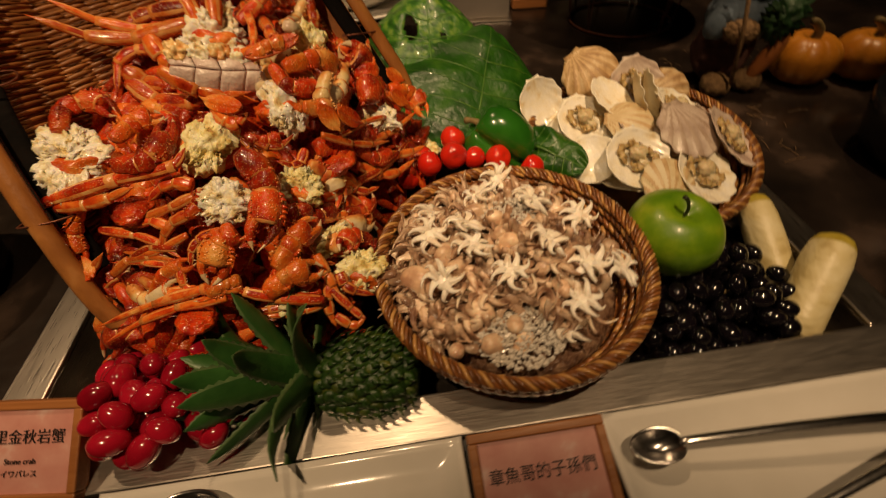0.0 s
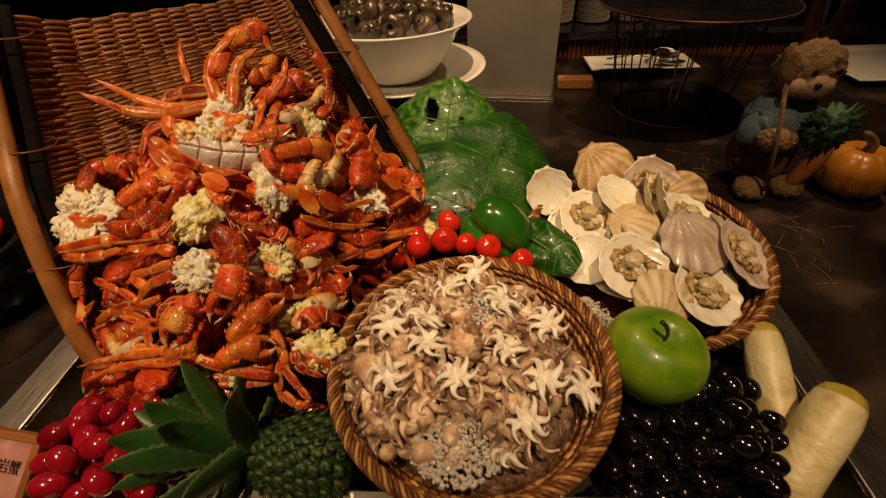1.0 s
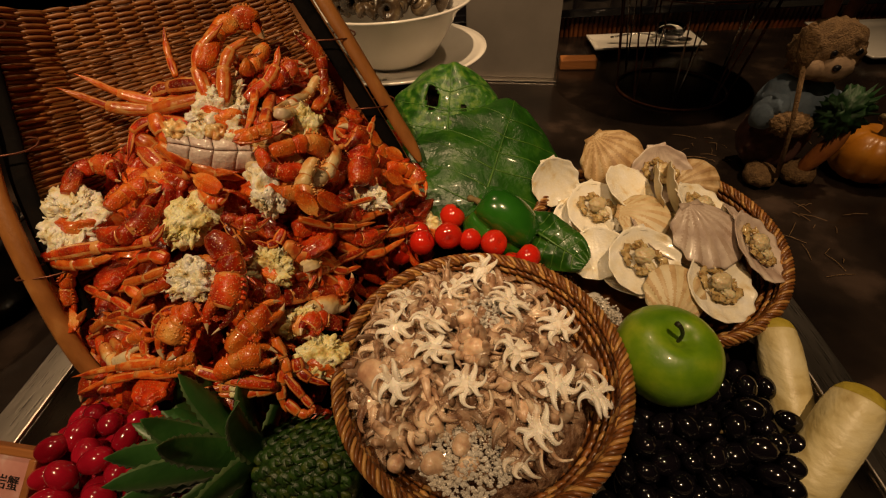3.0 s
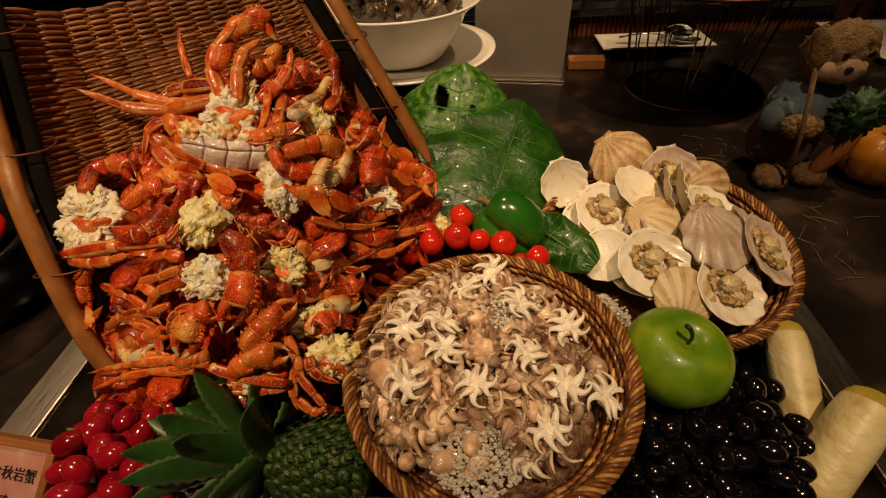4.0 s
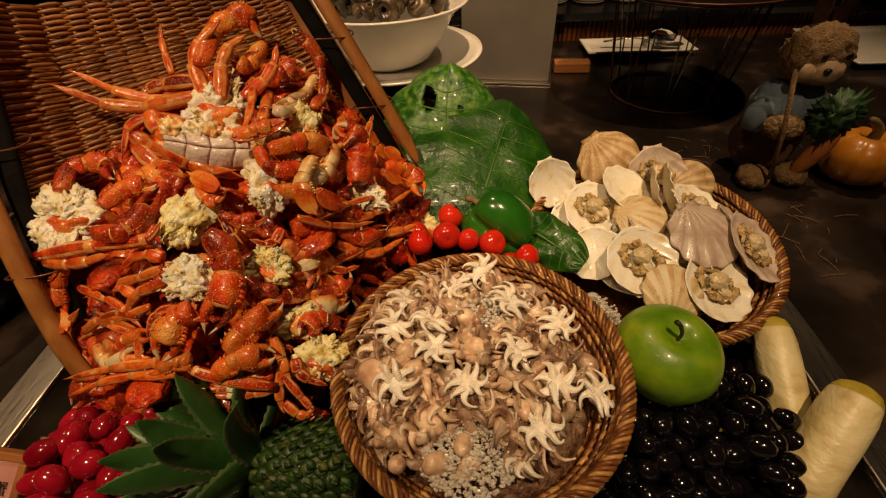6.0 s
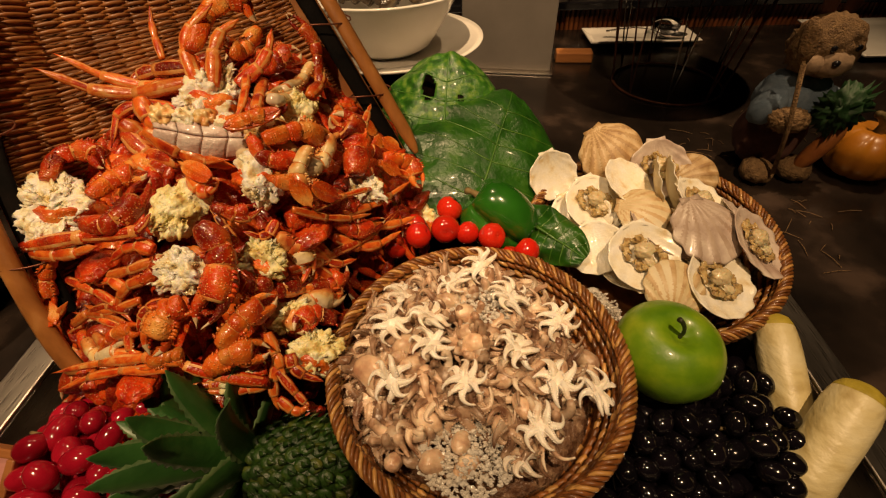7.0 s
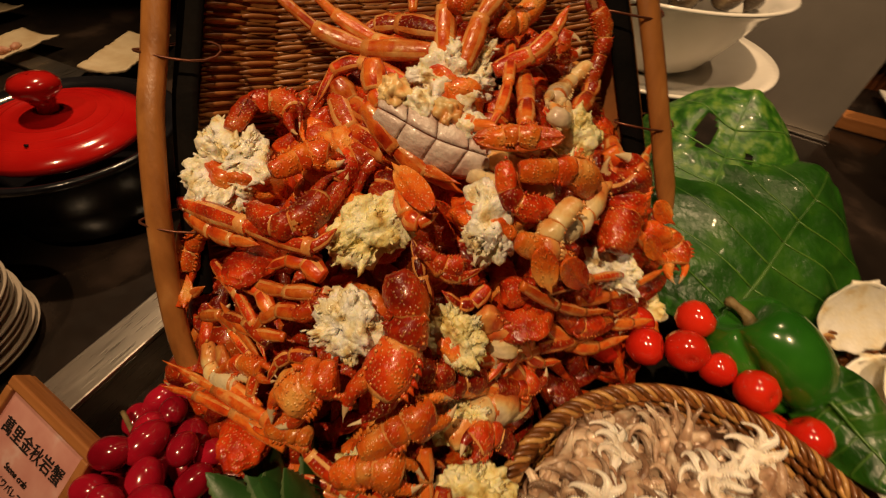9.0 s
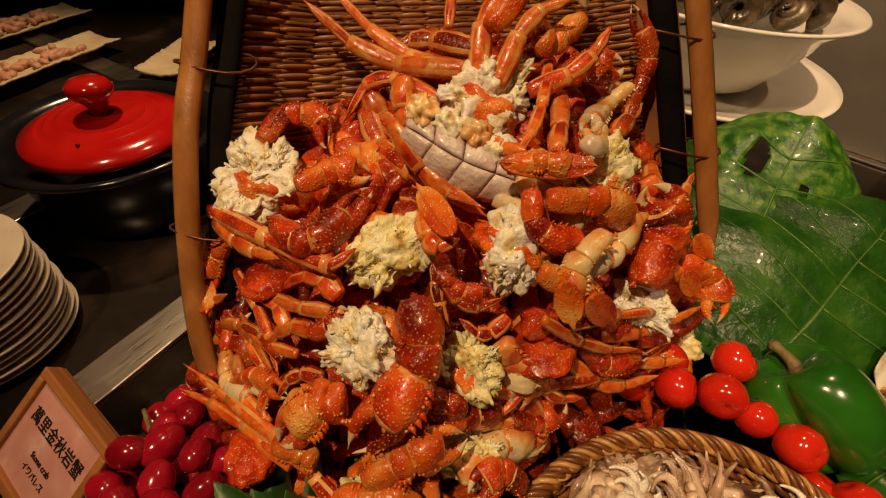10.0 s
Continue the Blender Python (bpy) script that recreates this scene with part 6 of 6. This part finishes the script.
def snail_mesh(seed):
    bm = bmesh.new()
    pts, rad = [], []
    for k in range(46):
        u = k / 45
        a = u * 2 * math.pi * 2.7
        r = 0.0015 + 0.0105 * u ** 1.3
        pts.append(Vector((math.cos(a) * r, math.sin(a) * r, 0.016 - 0.021 * u)))
        rad.append(0.0012 + 0.0085 * u ** 1.2)
    tube(bm, pts, rad, 10)
    return mesh_of("shell", bm, M["snail"])


SNAILS = [snail_mesh(k) for k in range(2)]
rs = random.Random(21)
for k in range(58):
    a, d = k * 2.4, 0.096 * math.sqrt((k + 0.5) / 58)
    z = 1.108 + 0.045 * (1 - (d / 0.12) ** 2) + rs.uniform(-0.006, 0.006)
    ob = thing("snail", "dark brown cooked snail in its shell", "snail", "snails in the bowl", pose(-0.100 + math.cos(a) * d, 0.880 + math.sin(a) * d, z, rs.uniform(0, 360), rs.uniform(0, 360), 0) @ Matrix.Scale(rs.uniform(0.9, 1.25), 4))
    part("shell", SNAILS[k % 2], None, ob)

# ---- grey box, wood block, trays, plate stacks ----
ob = thing("grey_box", "tall grey laminate box standing on the counter", "box", m=pose(0.140, 1.140, 0.9, 0, 0, -9))
part("body", box(bmesh.new(), -0.100, 0.100, -0.06, 0.06, 0.004, 0.42, 0.002), M["grey_box"], ob, smooth=False)
part("base_plate", box(bmesh.new(), -0.106, 0.106, -0.076, 0.066, 0.0006, 0.0038, 0.001), M["steel"], ob, smooth=False)
ob = thing("wood_block", "small orange-brown wooden block beside the grey box", "block", m=pose(0.295, 1.135, 0.9, 0, 0, -4))
part("block", box(bmesh.new(), -0.042, 0.042, -0.018, 0.018, 0.0005, 0.024, 0.003), M["sign_wood"], ob, smooth=False)
oblong_plate("white oblong tray with a glass and a ladle on it", 0.350, 0.620, 1.205, 1.315, 0.905, group="far white trays")
ob = thing("glass_cloche", "small clear glass dish standing on the tray", "glass", m=pose(0.545, 1.262, 0.9095))
part("glass", lathe(bmesh.new(), [(0.001, 0.0), (0.022, 0.0), (0.034, 0.02), (0.036, 0.038), (0.034, 0.038), (0.030, 0.02), (0.02, 0.003), (0.001, 0.003)], 36), M["glass"], ob)
spoon("steel ladle lying on the far white tray", (0.560, 1.240, 0.918), (0.40, 1.262, 0.925), 0.022)
oblong_plate("white square plate beyond the straw rabbit", 0.92, 1.22, 1.08, 1.34, 0.905, group="far white trays")
bm = lathe(bmesh.new(), [(0.001, 0.0), (0.030, 0.0), (0.046, 0.0038), (0.0485, 0.0062), (0.0475, 0.0066), (0.030, 0.0036), (0.001, 0.0034)], 40)
FARPLATE = mesh_of("dish", bm, M["cream_plate"])
for s, (x, y) in enumerate(((0.405, 1.50), (0.510, 1.505), (0.625, 1.51), (0.735, 1.505), (0.30, 1.51), (0.20, 1.50))):
    for k in range(17):
        ob = thing("side_plate", "small cream side plate in a stack on the ledge", "plate", "stacks of plates on the ledge", pose(x + 0.001 * math.sin(k * 2 + s), y, 0.9655 + k * 0.0052))
        part("dish", FARPLATE, None, ob)

# ---- wire stand with its platter ----
ob = thing("wire_stand", "dark copper wire stand that widens towards a glass platter", "stand", m=pose(0.463, 0.995, 0.9))


def hoop(r, z, w):
    return tube(bmesh.new(), [Vector((math.cos(i * math.pi / 30) * r, math.sin(i * math.pi / 30) * r, z)) for i in range(61)], w, 7, cap=False)


part("ring", hoop(0.108, 0.0028, 0.0024), M["wire"], ob)
part("ring", hoop(0.135, 0.196, 0.0024), M["wire"], ob)
for k in range(9):
    a = k * 2 * math.pi / 9 + 0.2
    for s in (-0.05, 0.05):
        p = Vector((math.cos(a) * 0.108, math.sin(a) * 0.108, 0.003))
        q = Vector((math.cos(a + s * 2.5) * 0.135, math.sin(a + s * 2.5) * 0.135, 0.196))
        part("rod", tube(bmesh.new(), [p, p.lerp(q, 0.5), q], 0.0016, 6), M["chrome"] if k % 3 == 0 else M["wire"], ob)
plat = thing("platter", "dark round platter with a thin copper-coloured edge", "platter", m=pose(0.463, 0.995, 1.099))
part("dish", lathe(bmesh.new(), [(0.001, 0.0), (0.15, 0.0), (0.172, 0.007), (0.174, 0.010), (0.171, 0.0105), (0.150, 0.004), (0.001, 0.004)], 64), M["black"], plat)
part("edge", hoop(0.1735, 0.0105, 0.0016), M["wire"], plat)

# ---- straw rabbit, pumpkins, straw wisps ----
bm = bmesh.new()


def blob(m, slot, sub=3, rough=0.12, freq=4, seed=0):
    before = len(bm.faces)
    ball(bm, m, sub, rough, freq, seed)
    bm.faces.ensure_lookup_table()
    for f in bm.faces[before:]:
        f.material_index = slot


blob(at(0, 0, 0.060, 0.050, 0.044, 0.055), 2, 4, 0.10)
blob(at(0, -0.006, 0.115, 0.050, 0.042, 0.046), 1, 4, 0.10)
blob(at(0.006, -0.010, 0.190, 0.044, 0.040, 0.040), 0, 4, 0.16, 9)
blob(at(0.000, -0.044, 0.178, 0.024, 0.016, 0.017), 3, 3, 0.1)
blob(at(-0.024, -0.040, 0.177, 0.014, 0.012, 0.012), 3, 3, 0.1)
blob(at(-0.010, -0.058, 0.184, 0.005, 0.004, 0.004), 4)
for sx in (-1, 1):
    blob(at(sx * 0.017 + 0.004, -0.046, 0.198, 0.0045, 0.003, 0.0045), 4)
    blob(at(sx * 0.020 + 0.012, 0.004, 0.262, 0.012, 0.006, 0.050, 0, sx * 10, 0), 2, 3, 0.2, 6)
    blob(at(sx * 0.030, -0.046, 0.018, 0.023, 0.026, 0.018), 0, 3, 0.2, 8)
    blob(at(sx * 0.044, -0.022, 0.112, 0.017, 0.024, 0.030, 25, sx * -20, 0), 1, 3, 0.1)
blob(at(-0.030, -0.056, 0.106, 0.030, 0.017, 0.018, 0, 10, 0), 0, 4, 0.2, 9)
blob(at(0.046, -0.052, 0.096, 0.022, 0.017, 0.017), 0, 4, 0.2, 9)
blob(at(0.036, -0.062, 0.060, 0.013, 0.013, 0.044, 12, 16, 0), 5, 3, 0.05)
tube(bm, [Vector((-0.026, -0.074, 0.030)), Vector((-0.044, -0.075, 0.11)), Vector((-0.066, -0.068, 0.195))], 0.0032, 7)
tube(bm, [Vector((-0.066, -0.068, 0.190)), Vector((-0.069, -0.067, 0.206)), Vector((-0.074, -0.066, 0.228)), Vector((-0.078, -0.065, 0.244))], [0.004, 0.011, 0.011, 0.003], 8, 0.35)
blob(at(0.038, -0.058, 0.118, 0.030, 0.020, 0.030), 6, 4, 0.9, 7)
rabbit = part("straw_rabbit", bm, [M["straw"], M["blue_cloth"], M["brown_cloth"], M["muzzle"], M["black"], M["carrot"], M["grass"]], m=pose(0.492, 0.684, 0.9005, 0, 0, 5) @ Matrix.Diagonal((0.94, 0.94, 0.96, 1)))
tagged(rabbit, "straw rabbit figure in a blue shirt with shovel and carrot", "figurine")


def pumpkin(x, y, r, label):
    ob = thing("pumpkin", label, "pumpkin", "small orange pumpkins", pose(x, y, 0.9005))
    bm = bmesh.new()

    def skin(u, v):
        a, t = 2 * math.pi * u, math.pi * v
        rr = r * math.sin(t) ** 0.8 * (1 - 0.09 * (1 - abs(math.cos(4.5 * a))) ** 2)
        return Vector((math.cos(a) * rr, math.sin(a) * rr, r * 0.78 + r * 0.78 * -math.cos(t) - r * 0.22 * math.exp(-(rr / (r * 0.3)) ** 2) * (1 if v > 0.5 else -1)))
    grid(bm, skin, 72, 24)
    bmesh.ops.remove_doubles(bm, verts=bm.verts, dist=1e-5)
    part("skin", bm, M["pumpkin"], ob)
    part("stalk", tube(bmesh.new(), spline([(0, 0, r * 1.3), (0.002, 0, r * 1.6), (-0.008, 0.002, r * 1.85), (-0.016, 0.004, r * 1.9)], 10), [0.008 - 0.0003 * k for k in range(11)], 8), M["stem"], ob)


pumpkin(0.622, 0.652, 0.050, "small ribbed orange pumpkin beside the straw rabbit")
pumpkin(0.722, 0.640, 0.048, "second small orange pumpkin on the counter")
rw = random.Random(9)
bm = bmesh.new()
for k in range(46):
    cx, cy = rw.choice(((0.43, 0.73), (0.50, 0.56), (0.46, 0.48), (0.60, 0.80)))
    p = Vector((cx + rw.gauss(0, 0.035), cy + rw.gauss(0, 0.03), 0.9015))
    a = rw.uniform(0, 3.14)
    q = p + Vector((math.cos(a), math.sin(a), 0)) * rw.uniform(0.008, 0.040)
    tube(bm, [p, p.lerp(q, 0.5) + Vector((0.001, 0.001, 0.001)), q], 0.00045, 4)
tagged(part("straw_wisps", bm, M["straw"]), "loose wisps of straw scattered on the marble", "straw", kind="stuff")
blobm = ball(bmesh.new(), at(0, 0, 0.010, 0.016, 0.014, 0.010), 3, 0.3, 6)
tagged(part("straw_ball", blobm, M["straw"], m=pose(0.190, 0.655, 0.901)), "small tuft of straw on the counter", "straw")
pot2 = thing("black_pot", "round black pot on the counter", "pot", m=pose(0.640, 0.400, 0.9005))
part("pot", lathe(bmesh.new(), [(0.001, 0.0), (0.07, 0.0), (0.095, 0.02), (0.105, 0.06), (0.108, 0.085), (0.104, 0.085), (0.09, 0.02), (0.001, 0.01)], 56), M["black"], pot2)

# ---- orange flowers behind the scoop ----
ob = thing("flower_tray", "shallow bowl of orange petals behind the scoop", "flowers", m=pose(-0.62, 1.02, 0.9005))
part("bowl", lathe(bmesh.new(), [(0.001, 0.0), (0.08, 0.0), (0.10, 0.10), (0.15, 0.17), (0.147, 0.172), (0.09, 0.10), (0.001, 0.02)], 48), M["black"], ob)
bm = bmesh.new()
rf = random.Random(6)
for k in range(260):
    a, d = rf.uniform(0, 6.28), 0.16 * math.sqrt(rf.random())
    ball(bm, at(math.cos(a) * d, math.sin(a) * d, 0.175 + 0.05 * (1 - (d / 0.16) ** 2) + rf.uniform(-0.006, 0.012), 0.012, 0.007, 0.003, rf.uniform(0, 360), rf.uniform(0, 360), 0), 1, 0.3, 2, k)
part("petals", bm, M["flower"], ob, "loose orange petals")["kind"] = "stuff"

# ---- unseen lamp cans, added under the ceiling where the spots are ----
for x, y in ((-0.20, 0.74), (-0.38, -0.15), (0.26, -0.08), (0.02, 0.42), (-0.90, 0.75), (0.66, 0.78)):
    ob = thing("assumed_spot_can", "assumed small black spot light on a ceiling rod, out of view", "lamp", "ceiling spot lights", pose(x, y, 2.34))
    part("can", lathe(bmesh.new(), [(0.045, 0.0), (0.05, 0.0), (0.05, 0.12), (0.02, 0.14), (0.001, 0.14)], 32), M["black"], ob, m=pose(0, 0, 0.07))
    part("rod", lathe(bmesh.new(), [(0.006, 0.20), (0.006, 0.36)], 10, cap=True), M["black"], ob)

# ---- reeding on the ledge front and the back panel ----
bm = lathe(bmesh.new(), [(0.0062, 0.0), (0.0062, 0.055)], 8)
REED = mesh_of("reed", bm, M["slat"])
for k in range(120):
    part("reed", REED, None, panel, m=pose(0.05 + k * 0.0132, 1.393, 0.888))
bm = lathe(bmesh.new(), [(0.011, 0.0), (0.011, 0.94)], 8)
REED2 = mesh_of("reed", bm, M["slat"])
for k in range(150):
    part("reed", REED2, None, back_panel, m=pose(-1.4 + k * 0.0235, 2.198, 0.966))
